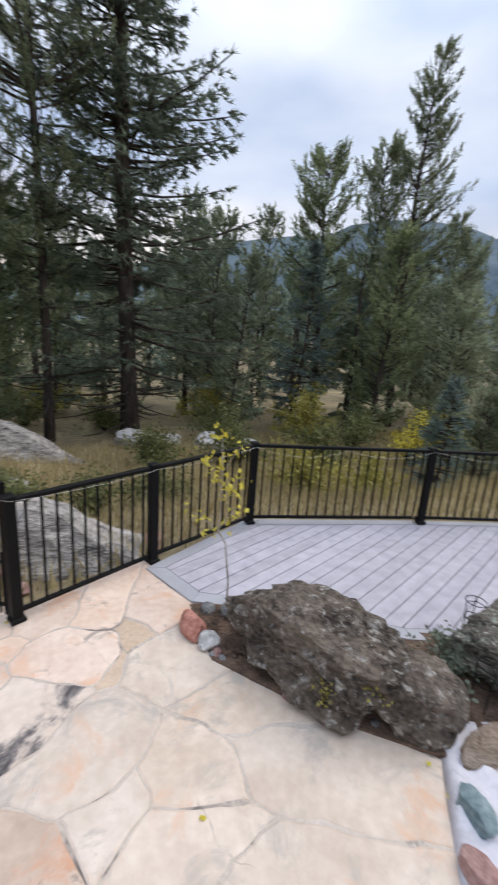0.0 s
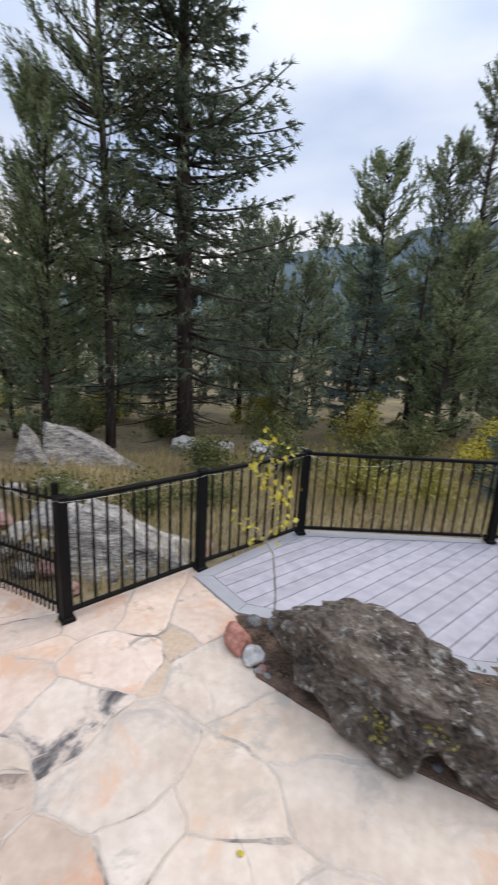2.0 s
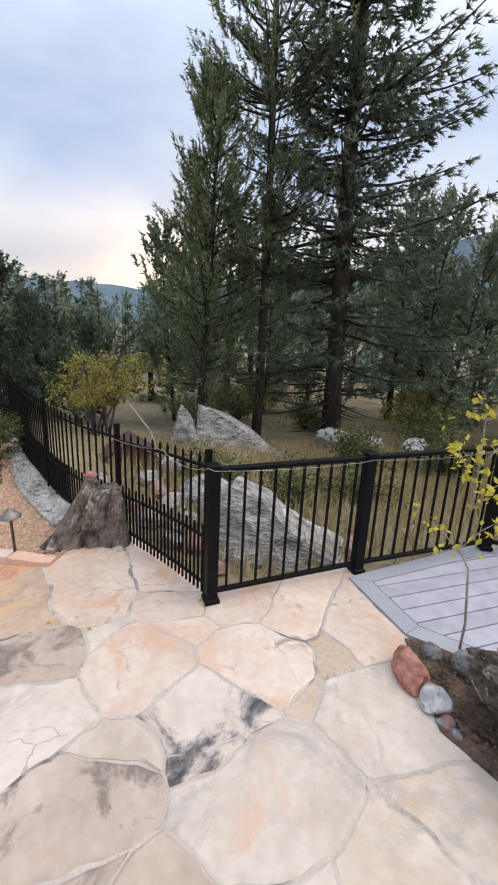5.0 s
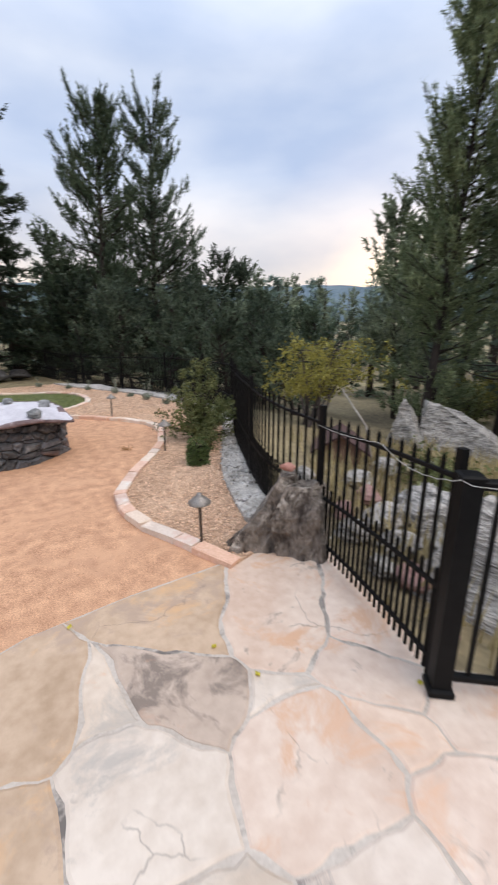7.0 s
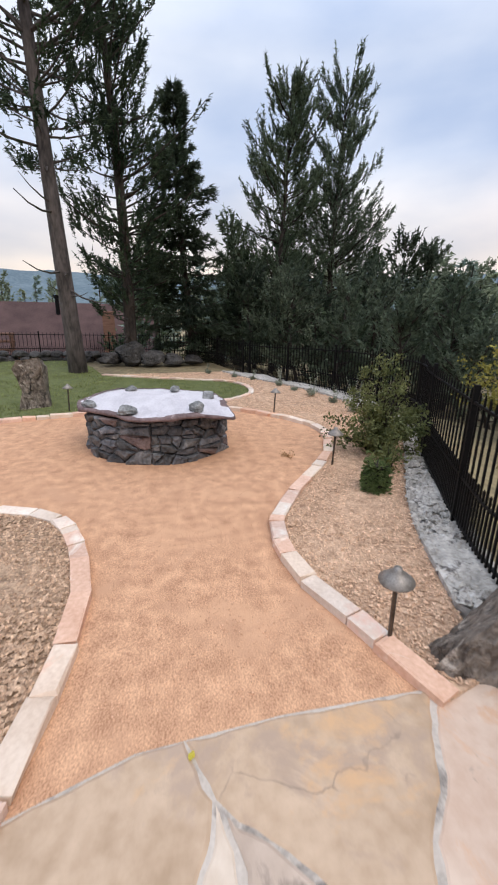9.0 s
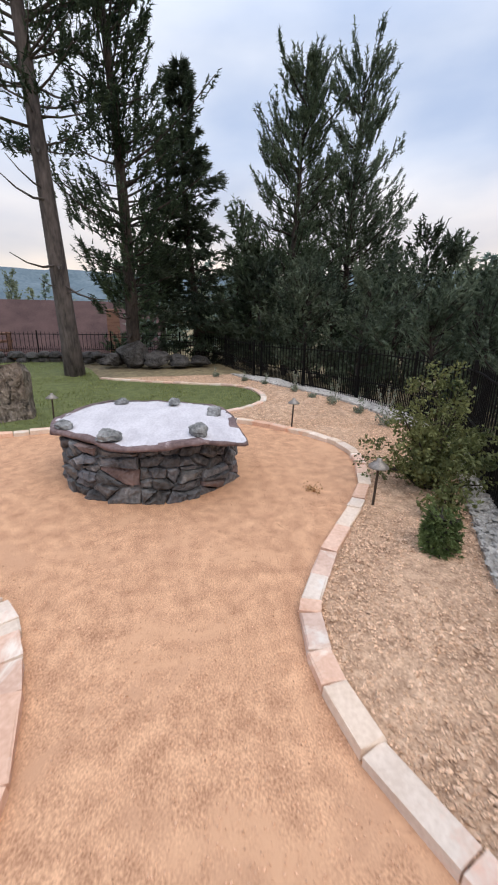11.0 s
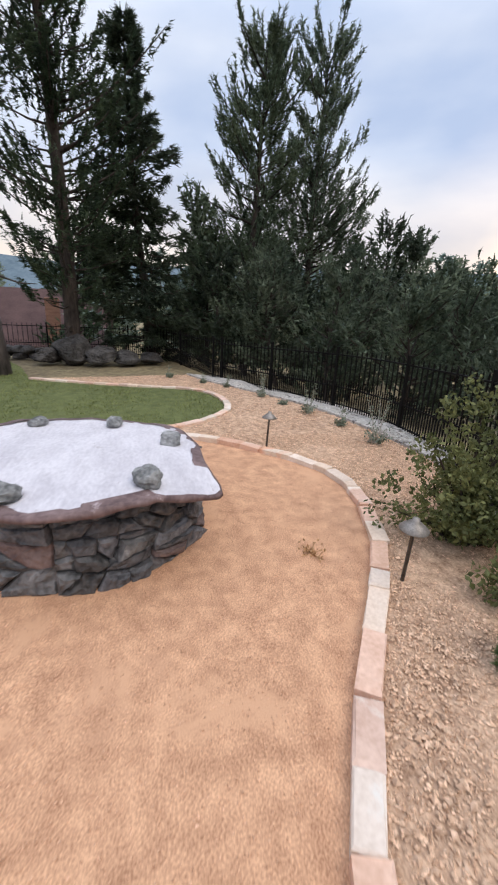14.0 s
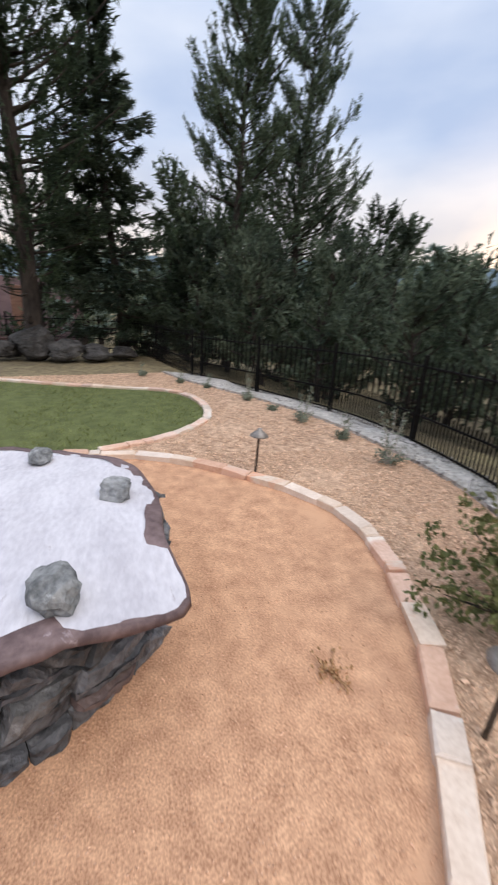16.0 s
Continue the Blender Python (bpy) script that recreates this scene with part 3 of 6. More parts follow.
def leaf_cloud(rng, centres, n, size, spread):
    """Small diamond leaves scattered round the given twig ends."""
    c = centres[rng.integers(0, len(centres), n)] + rng.normal(0, spread, (n, 3))
    d = unit(rng.normal(size=(n, 3)))
    s = unit(np.cross(d, rng.normal(size=(n, 3))))
    l = size * rng.uniform(0.6, 1.3, (n, 1))
    a, b, e, g = c - d * l * 0.5, c + s * l * 0.3, c + d * l * 0.5, c - s * l * 0.3
    return np.concatenate([np.stack([a, b, e], 1), np.stack([a, e, g], 1)])


def bush(name, at, label, h, w, seed, leaf, stems=14, n=1500, size=0.05, spread=0.07, bark=None, category="shrub", low=0.15, upright=0.5):
    rng = np.random.default_rng(seed)
    ob = empty(name, at)
    wood, ends = Shape(), []
    for k in range(stems):
        az, out = rng.uniform(0, 6.283), rng.uniform(0.1, 1.0)
        tip = np.array([math.cos(az) * w / 2 * out, math.sin(az) * w / 2 * out, h * rng.uniform(low + 0.25, 1.0) * (1 - upright * out ** 2)])
        mid = tip * np.array([0.4, 0.4, 0.55])
        wood.tube([(0, 0, -0.05), mid, tip], [0.012 * h + 0.004, 0.008 * h + 0.003, 0.002], 4)
        for t in np.linspace(0.25 if low < 0.2 else 0.5, 1, 6):
            ends.append(mid * 2 * t if t < 0.5 else mid + (tip - mid) * (t - 0.5) * 2)
        for q in range(3):
            ends.append(tip + rng.normal(0, w * 0.07, 3))
    wood.put("stems", bark or M_BARK, ob)
    ends = np.array(ends)
    ends = ends[ends[:, 2] > low * h]
    t = leaf_cloud(rng, ends, n, size, spread)
    t = t[t[:, :, 2].min(1) > 0.0]
    c = new("foliage", tri_mesh("foliage", t, leaf))
    c.parent = ob
    return tagged(ob, label, category)


# ---- ground and setting ----
GARDEN = np.array([(8.5, 6.2), (3.95, 5.62), (1.95, 5.34), (-0.26, 4.92), (-1.15, 3.96), (-1.92, 2.98), (-3.1, 3.27), (-3.96, 3.42), (-5.15, 3.87),
                   (-6.4, 4.4), (-7.4, 4.92), (-8.4, 5.02), (-9.45, 4.95), (-10.25, 4.7), (-11.1, 4.3), (-12.4, 3.6), (-13.4, 3.1), (-14.6, 2.9),
                   (-17.2, 2.4), (-18, -6), (-12, -14), (8.5, -14)])


def ground_z(p):
    p = np.atleast_2d(np.asarray(p, float))
    d = np.where(in_poly(p, GARDEN), 0, poly_dist(p, GARDEN))
    r = np.hypot(p[:, 0], p[:, 1])
    lump = np.array([noise.noise(Vector((x * 0.35, y * 0.35, 3))) * 0.16 + noise.noise(Vector((x * 1.3, y * 1.3, 7))) * 0.04 for x, y in p])
    z = -0.06 - 0.2 * np.minimum(d, 6.0) - 0.045 * np.clip(d - 6, 0, 40) + lump * np.clip(d / 1.5, 0, 1)
    return z + np.clip(r - 90, 0, 4000) * 0.02


def lay_ground():
    axis = np.concatenate([-np.geomspace(2500, 24, 26), np.arange(-23, 24, 0.5), np.geomspace(24, 2500, 26)])
    gx, gy = np.meshgrid(axis - 2, axis + 4)
    p = np.stack([gx.ravel(), gy.ravel()], 1)
    z = ground_z(p)
    n = len(axis)
    idx = np.arange(n * n).reshape(n, n)
    f = np.stack([idx[:-1, :-1], idx[:-1, 1:], idx[1:, 1:], idx[1:, :-1]], -1).reshape(-1, 4)
    me = bpy.data.meshes.new("ground")
    me.from_pydata(np.c_[p, z].tolist(), [], f.tolist())
    me.materials.append(M_GROUND)
    me.polygons.foreach_set("use_smooth", [True] * len(me.polygons))
    tagged(new("ground", me), "sloping forest floor of dry grass and needles", "ground", kind="structure")


lay_ground()

RIGHT_KERB = [(-3.19, 2.64), (-3.37, 2.55), (-3.6, 2.46), (-3.83, 2.36), (-4.05, 2.27), (-4.3, 2.225), (-4.58, 2.21), (-4.82, 2.27), (-5.05, 2.39), (-5.36, 2.56), (-5.73, 2.82), (-6.2, 3.11), (-6.55, 3.26), (-7.0, 3.38),
              (-7.45, 3.40), (-7.85, 3.22), (-8.2, 2.93), (-8.51, 2.59), (-8.75, 2.3), (-8.93, 1.85), (-8.96, 1.0), (-8.75, 0.4), (-8.48, -0.05), (-8.1, -1.05), (-7.5, -2.2)]
LAWN_KERB = [(-9.05, 1.6), (-9.3, 2.1), (-9.7, 2.57), (-10.3, 2.87), (-11.15, 2.85), (-11.8, 2.48), (-12.1, 1.6), (-12.5, 0.4), (-12.95, -0.6)]
LEFT_KERB = [(-2.93, 0.96), (-3.18, 1.0), (-3.45, 1.02), (-3.68, 1.03), (-3.97, 1.02), (-4.28, 0.95), (-4.61, 0.83), (-4.91, 0.64), (-5.08, 0.36), (-5.18, -0.1), (-5.2, -0.7), (-5.15, -1.6)]
STRIP = [(-3.7, 3.0), (-4.41, 3.2), (-5.04, 3.45), (-5.97, 3.93), (-7.0, 4.42), (-7.81, 4.60), (-8.7, 4.53), (-9.7, 4.37), (-10.7, 4.00), (-11.93, 3.32), (-12.7, 2.85), (-13.6, 2.5)]
FENCE = [(-3.1, 3.25), (-3.96, 3.36), (-5.15, 3.79), (-6.3, 4.28), (-7.3, 4.78), (-8.35, 4.89), (-9.45, 4.85), (-10.21, 4.63), (-10.95, 4.25), (-11.65, 3.9), (-12.4, 3.5), (-13.2, 3.05)]
PATIO = [(0.5, -1.2), (0.55, 0.5), (0.77, 1.43), (0.95, 2.2), (0.52, 2.37), (0.0, 2.55), (-0.36, 2.76), (-0.62, 3.32), (-1.16, 3.76), (-1.16, 4.02), (-1.96, 3.06),
         (-3.12, 3.36), (-3.3, 3.0), (-3.26, 2.6), (-3.22, 1.95), (-3.14, 1.4), (-2.95, 0.95), (-2.85, 0.4), (-2.8, -1.2)]

tagged(sheet("path", [tuple(p) for p in curve_points(RIGHT_KERB, 0.3)] + [(-6, -3), (-2.78, -3), (-2.84, 0.5), (-2.98, 1.1), (-3.14, 1.55), (-3.2, 2.1)], 0.0, M_DG,
             "orange-tan crushed granite path, packed and gritty", 0.25, 0.008), category="path")
right_bed = [tuple(p) for p in curve_points(RIGHT_KERB[:20], 0.3)] + [tuple(p) for p in curve_points(LAWN_KERB, 0.3)] + [(-13.6, 2.5)] + [tuple(p) for p in curve_points(STRIP[::-1], 0.3)] + [(-3.3, 2.95)]
sheet("gravel_bed", right_bed, 0.025, M_GRAVEL, "tan pea gravel planting bed between kerb and fence", 0.3, 0.03, 2)
left_bed = [tuple(p) for p in curve_points(LEFT_KERB, 0.3)] + [(-5, -3), (-2.7, -3), (-2.75, 0.9)]
sheet("gravel_bed_south", left_bed, 0.025, M_GRAVEL_DARK, "brown gravel planting bed beside the patio", 0.3, 0.03, 4)
lawn_poly = [tuple(p) for p in curve_points(LAWN_KERB, 0.3)] + [(-14.6, -1.2), (-16.5, -2.2), (-17, -6), (-8, -6)] + [tuple(p) for p in curve_points(RIGHT_KERB[19:][::-1], 0.3)]
sheet("lawn", lawn_poly, 0.015, M_LAWN, "mown green lawn bordered with pale stone", 0.4, 0.03, 6)
wall_poly = [tuple(p) for p in curve_points(STRIP, 0.25)] + [tuple(p + np.array((0, 0.1))) for p in curve_points(FENCE[::-1], 0.25)]
sheet("footing", wall_poly, 0.06, M_CONC, "rough grey concrete footing under the fence", 0.08, 0.07, 8)
sheet("soil", [(0.97, 2.2), (0.4, 2.36), (-0.4, 2.74), (-0.66, 3.3), (-0.3, 3.4), (1.1, 3.25), (3.6, 3.5), (6, 3.6), (6, 2.4), (2.6, 2.42), (1.3, 2.3)], 0.03, M_SOIL, "dark mulch and soil between the boulders", 0.2, 0.05, 9)

# hills all round, nearer woods below, higher towards the north
def hills(name, radius, top, base, seed, label):
    n, rows = 240, 9
    v, f = [], []
    for j in range(rows):
        s = j / (rows - 1)
        for i in range(n):
            a = math.tau * i / n
            yaw = math.degrees(a) - 90
            e = top(((yaw + 180) % 360) - 180) + 1.3 * noise.noise(Vector((math.cos(a) * 6, math.sin(a) * 6, seed))) + 0.35 * noise.noise(Vector((math.cos(a) * 30, math.sin(a) * 30, seed)))
            r = radius * (0.75 + 0.25 * s) + radius * 0.03 * noise.noise(Vector((math.cos(a) * 9, math.sin(a) * 9, j * 0.7 + seed)))
            v.append((r * math.cos(a), r * math.sin(a), base + (radius * math.tan(radians(e)) - base) * s ** 0.8))
    for j in range(rows - 1):
        for i in range(n):
            f.append((j * n + i, j * n + (i + 1) % n, j * n + n + (i + 1) % n, j * n + n + i))
    ob = Shape().add(v, f).put(name, M_HILL_HAZED, None, True)
    tagged(ob, label, "hills", kind="structure")


hills("backdrop", 1600, lambda yaw: 5.0 + 9.6 * math.exp(-((yaw + 15) / 32) ** 2), -40, 1.0, "wooded mountain ridges in the distance, haze painted in as blue")


# ---- kerbs ----
def kerb(name, ctrl, label, seed, length=0.29, width=0.108, high=0.042):
    rng = np.random.default_rng(seed)
    top = tagged(empty(name), label, "kerb", kind="structure")
    meshes = []
    for k in range(10):
        s = Shape().box((-0.5, -0.5, -0.5), (0.5, 0.5, 0.5), 0.07)
        s.v = [(x + rng.normal(0, 0.012), y + rng.normal(0, 0.025), z + (rng.normal(0, 0.05) if z > 0 else 0)) for x, y, z in s.v]
        meshes.append(s.mesh("kerb_block", M_KERB_PINK if k % 3 == 0 else M_KERB))
    fine = curve_points(ctrl, 0.02)
    cuts = [0]
    while cuts[-1] < len(fine) - 1:
        run = int(rng.choice((5, 9, 12, 14, 16, 18)) * length / 0.29)
        cuts.append(min(len(fine) - 1, cuts[-1] + run) if cuts[-1] + run < len(fine) - 6 else len(fine) - 1)
    p = fine[cuts]
    for i in range(len(p) - 1):
        a, b = p[i], p[i + 1]
        m, d = (a + b) / 2, b - a
        ob = new("kerb_block", meshes[rng.integers(0, 10)])
        ob.parent = top
        hz = high * rng.uniform(0.9, 1.15)
        ob.matrix_basis = pose(m[0] + rng.normal(0, 0.004), m[1] + rng.normal(0, 0.004), hz / 2 - 0.005, rng.normal(0, 1.2), rng.normal(0, 1.0), math.degrees(math.atan2(d[1], d[0])) + rng.normal(0, 0.8)) @ Matrix.Diagonal((np.linalg.norm(d) - 0.005, width * rng.uniform(0.96, 1.04), hz + 0.03, 1))


kerb("kerb", RIGHT_KERB, "cream and pink cut stone kerb winding along the granite path", 1)
kerb("kerb_lawn", LAWN_KERB, "pale stone kerb round the lawn", 2)
kerb("kerb_south", LEFT_KERB, "white and pink stone kerb round the gravel bed", 3)


# ---- deck ----
DECK = [(-1.16, 3.76), (-0.66, 3.34), (-0.3, 3.32), (1.08, 3.12), (3.5, 3.3), (8.2, 3.4), (8.2, 6.1), (3.93, 5.70), (1.93, 5.42), (-0.28, 5.02)]
# near-black sheet below the boards paints the shadow in their gaps
deck = sheet("deck", DECK, 0.005, M_PITCORE_GAPSHADE, "grey composite deck of diagonal boards with a border board", 2.0, 0.0)
tagged(deck, category="deck")


def lay_deck():
    inner = [(-0.98, 3.80), (-0.60, 3.47), (-0.28, 3.45), (1.08, 3.25), (3.5, 3.43), (8.1, 3.5), (8.1, 6.0), (3.9, 5.58), (1.92, 5.30), (-0.20, 4.86)]
    ang = radians(47.8)
    ux, uy = np.array((math.cos(ang), math.sin(ang))), np.array((-math.sin(ang), math.cos(ang)))
    wide = 0.14
    k = -60
    while k < 40:
        strip_poly = [np.array(p, float) for p in inner]
        for sgn, lim in ((1, (k + 1) * wide - 0.0045), (-1, -(k * wide + 0.0045))):
            keep = []
            for p, q in zip(strip_poly, strip_poly[1:] + strip_poly[:1]):
                dp, dq = sgn * (p @ uy) - lim, sgn * (q @ uy) - lim
                if dp <= 0:
                    keep.append(p)
                if dp * dq < 0:
                    keep.append(p + (q - p) * dp / (dp - dq))
            strip_poly = keep
            if not strip_poly:
                break
        k += 1
        if len(strip_poly) < 3:
            continue
        n = len(strip_poly)
        v = [(p[0], p[1], 0.008) for p in strip_poly] + [(p[0], p[1], 0.032) for p in strip_poly]
        f = [tuple(range(n, 2 * n))] + [(i, (i + 1) % n, n + (i + 1) % n, n + i) for i in range(n)]
        Shape().add(v, f).put("deck_board", M_DECK, deck)
    # border boards round the edge
    for a, b, c, d in zip(DECK, DECK[1:] + DECK[:1], inner, inner[1:] + inner[:1]):
        a, b, c, d = (np.array(q) for q in (a, b, c, d))
        c, d = c + (a - c) * 0.05, d + (b - d) * 0.05
        g = (b - a) / np.linalg.norm(b - a) * 0.002
        q = [a + g, b - g, d - g, c + g]
        v = [(p[0], p[1], -0.05) for p in q] + [(p[0], p[1], 0.033) for p in q]
        Shape().add(v, [(4, 5, 6, 7), (0, 1, 5, 4), (1, 2, 6, 5), (2, 3, 7, 6), (3, 0, 4, 7)]).put("border_board", M_DECK_EDGE, deck)


# ---- railing and fences ----
def bar_mesh(w, name, material, tip=0.0):
    s = Shape()
    h = w / 2
    v = [(-h, -h, 0), (h, -h, 0), (h, h, 0), (-h, h, 0), (-h, -h, 1 - tip), (h, -h, 1 - tip), (h, h, 1 - tip), (-h, h, 1 - tip)]
    f = [(0, 1, 5, 4), (1, 2, 6, 5), (2, 3, 7, 6), (3, 0, 4, 7), (3, 2, 1, 0)]
    if tip:
        v.append((0, 0, 1))
        f += [(4, 5, 8), (5, 6, 8), (6, 7, 8), (7, 4, 8)]
    else:
        f.append((4, 5, 6, 7))
    return s.add(v, f).mesh(name, material)


BAR = bar_mesh(0.0155, "baluster", M_METAL)
PICKET = bar_mesh(0.0135, "picket", M_FENCE, 0.03)


def beam(name, a, b, w, h, material, parent):
    """A bar with chamfered edges from a to b, level or sloping."""
    a, b = Vector(a), Vector(b)
    d = b - a
    ob = Shape().box((0, -w / 2, -h / 2), (1, w / 2, h / 2), min(w, h) * 0.15).put(name, material, parent)
    x = d.normalized()
    y = Vector((0, 0, 1)).cross(x).normalized()
    rot = Matrix((x, y, x.cross(y))).transposed().to_4x4()
    ob.matrix_basis = Matrix.Translation(a) @ rot @ Matrix.Diagonal((d.length, 1, 1, 1))
    return ob


def railing():
    top = tagged(empty("deck_railing", (0, 0, 0)), "black powder-coated metal railing round the deck and patio", "railing")
    posts = [(-1.89, 2.94, 0.01), (-1.14, 3.90, 0.01), (-0.25, 4.91, 0.033), (1.93, 5.33, 0.033), (3.93, 5.60, 0.033), (5.95, 5.80, 0.033), (8.0, 6.0, 0.033)]
    post = Shape().box((-0.038, -0.038, 0), (0.038, 0.038, 0.99), 0.006)
    post.box((-0.052, -0.052, 0.0), (0.052, 0.052, 0.045), 0.01).box((-0.044, -0.044, 0.985), (0.044, 0.044, 1.008), 0.008)
    pm = post.mesh("post", M_METAL)
    for i, p in enumerate(posts):
        q = posts[min(i + 1, len(posts) - 1)]
        o = posts[max(i - 1, 0)]
        ob = new("post", pm)
        ob.parent = top
        ob.matrix_basis = pose(*p, 0, 0, math.degrees(math.atan2(q[1] - o[1], q[0] - o[0])))
    for a, b in zip(posts, posts[1:]):
        a, b = Vector(a), Vector(b)
        d = (b - a).normalized() * 0.035
        up = Vector((0, 0, 1))
        beam("top_rail", a + d + up * 0.965, b - d + up * 0.965, 0.05, 0.035, M_METAL, top)
        beam("bottom_rail", a + d + up * 0.085, b - d + up * 0.085, 0.035, 0.032, M_METAL, top)
        n = round((b - a).length / 0.115)
        ang = math.degrees(math.atan2(b.y - a.y, b.x - a.x))
        for k in range(1, n):
            p = a + (b - a) * k / n
            ob = new("baluster", BAR)
            ob.parent = top
            ob.matrix_basis = pose(p.x, p.y, p.z + 0.09, 0, 0, ang) @ Matrix.Diagonal((1, 1, 0.865, 1))


def picket_fence(name, label, line, high, posts_every, seed, low_top=0.46, base=0.02, spacing=0.1):
    top = tagged(empty(name), label, "fence")
    p = curve_points(line, spacing)
    zb = np.full(len(p), base)
    hi = np.interp(np.linspace(0, 1, len(p)), np.linspace(0, 1, len(high)), high)
    post = bar_mesh(0.036, "post", M_FENCE)
    for i in range(len(p)):
        d = p[min(i + 1, len(p) - 1)] - p[max(i - 1, 0)]
        ang = math.degrees(math.atan2(d[1], d[0]))
        if i % posts_every == 0:
            ob = new("post", post)
            ob.parent = top
            ob.matrix_basis = pose(p[i][0], p[i][1], 0, 0, 0, ang) @ Matrix.Diagonal((1, 1, hi[i] + 0.03, 1))
        else:
            ob = new("picket", PICKET)
            ob.parent = top
            ob.matrix_basis = pose(p[i][0], p[i][1], zb[i], 0, 0, ang) @ Matrix.Diagonal((1, 1, hi[i] - zb[i], 1))
        if i < len(p) - 1:
            m = (p[i] + p[i + 1]) / 2
            ob = new("short_picket", PICKET)
            ob.parent = top
            ob.matrix_basis = pose(m[0], m[1], zb[i], 0, 0, ang) @ Matrix.Diagonal((1, 1, low_top * (hi[i] + hi[i + 1]) / 2, 1))
    s = list(range(0, len(p), posts_every)) + ([len(p) - 1] if (len(p) - 1) % posts_every else [])
    for i, j in zip(s, s[1:]):
        mids = range(i, j + 1, max(1, (j - i) // 3))
        mids = sorted(set(list(mids) + [j]))
        for a, b in zip(mids, mids[1:]):
            for nm, za, zb2 in (("upper_rail", hi[a] - 0.09, hi[b] - 0.09), ("middle_rail", hi[a] * low_top - 0.07, hi[b] * low_top - 0.07), ("lower_rail", 0.10, 0.10)):
                beam(nm, (*p[a], za), (*p[b], zb2), 0.020, 0.020, M_FENCE, top)
    return top


railing()
picket_fence("garden_fence", "black metal picket fence with close short lower pickets", FENCE, [1.02, 1.05, 1.05, 1.03, 1.0, 0.98, 0.95, 0.9, 0.88], 15, 1)
picket_fence("gate_fence", "black metal fence panel between railing and boulder", [(-1.96, 2.98), (-2.5, 3.13), (-3.08, 3.24)], [1.06, 1.03, 1.0], 60, 2, 0.5)
picket_fence("back_fence", "black metal picket fence behind the lawn", [(-13.2, 3.05), (-14.4, 2.75), (-16.4, 2.1), (-17.4, 0.4), (-17.5, -3), (-17.3, -6)], [0.9, 0.9, 0.9], 18, 3, 0.45, spacing=0.13)

# a string of fairy lights, its pale wire along the rails
def wire(name, pts, r):
    Sh = Shape().tube(pts, r, 5)
    return tagged(Sh.put(name, M_WIRE), "pale thin light-string wire draped along the railing", "wire")


def drape(a, b, sag, n=14):
    return [tuple(np.array(a) + (np.array(b) - np.array(a)) * t + np.array((0, 0, -sag * 4 * t * (1 - t) + 0.004 * math.sin(t * 40)))) for t in np.linspace(0, 1, n)]


wire("light_string", drape((-3.08, 3.2, 0.93), (-2.5, 3.09, 0.97), 0.015) + drape((-2.45, 3.09, 0.97), (-1.89, 2.88, 1.0), 0.05)
     + drape((-1.85, 2.89, 0.99), (-1.12, 3.85, 0.96), 0.02) + drape((-1.1, 3.87, 0.97), (-0.24, 4.85, 0.99), 0.03)
     + drape((-0.2, 4.86, 0.99), (0.85, 5.06, 0.98), 0.09) + drape((0.87, 5.06, 0.98), (1.93, 5.27, 1.0), 0.08) + drape((1.95, 5.27, 1.0), (3.93, 5.54, 1.0), 0.10), 0.0012)

# ---- boulders ----
def on_ground(x, y, dz=0.0):
    return (x, y, float(ground_z([(x, y)])[0]) + dz)



tagged(rock("boulder", (0.34, 2.78, 0), (1.36, 0.84, 0.57), 11, M_BOULDER, 6, -22, 0.10, 18, (0, -0.05), layer=0.05), "large dark lichen-spotted boulder on the patio edge", "boulder", "garden boulders")
tagged(rock("boulder", (0.86, 2.50, 0), (0.62, 0.60, 0.42), 12, M_BOULDER, 4, 20, 0.08, 12, layer=0.05), "dark brown boulder beside a larger one", "boulder", "garden boulders")
tagged(rock("boulder", (2.22, 2.93, 0), (1.75, 0.95, 0.66), 13, M_BOULDER_G, 6, 12, 0.10, 14, (0, -0.05), layer=0.02), "large boulder crusted with pale green lichen", "boulder", "garden boulders")
tagged(wedge_rock("boulder", (-3.29, 3.02, 0), 52, [(-0.33, -0.06), (-0.28, 0.10), (-0.12, 0.38), (0.04, 0.58), (0.2, 0.58), (0.24, 0.3), (0.2, -0.06)], 0.24, 21, M_FENCE_ROCK, -52, 0.14, 0.05), "brown and grey jagged boulder at the fence end", "boulder", "fence boulders")
tagged(wedge_rock("boulder", (-3.15, 3.09, 0), 40, [(-0.16, -0.06), (-0.14, 0.22), (-0.02, 0.5), (0.10, 0.56), (0.2, 0.3), (0.22, -0.06)], 0.24, 22, M_FENCE_ROCK, -70, 0.12, 0.045), "grey upright stone wedged against the fence", "boulder", "fence boulders")
tagged(rock("boulder", (-3.36, 2.86, 0.04), (0.34, 0.3, 0.34), 73, M_FENCE_ROCK, 4, 58, 0.07, 12, layer=0.05, tilt=(0, 40, 0), cut=(0.6, 0.95)), "low broken rock at the boulder's foot", "boulder", "fence boulders")
tagged(rock("stone", (-3.27, 3.10, 0.575), (0.11, 0.08, 0.06), 23, M_REDROCK, 3, 30, 0.05, 9), "red stone resting on the boulder", "stone")
tagged(wedge_rock("slab_rock", (-6.62, 8.88, -1.3), 37, [(0.22, -0.6), (0.10, 0.9), (0.06, 1.42), (0.32, 1.36), (1.2, 0.86), (2.25, 0.18), (2.5, -0.6)], 0.9, 5, M_GNEISS, 33, 0.25), "tilted slab of banded grey bedrock beyond the fence", "rock outcrop", "bedrock slabs")
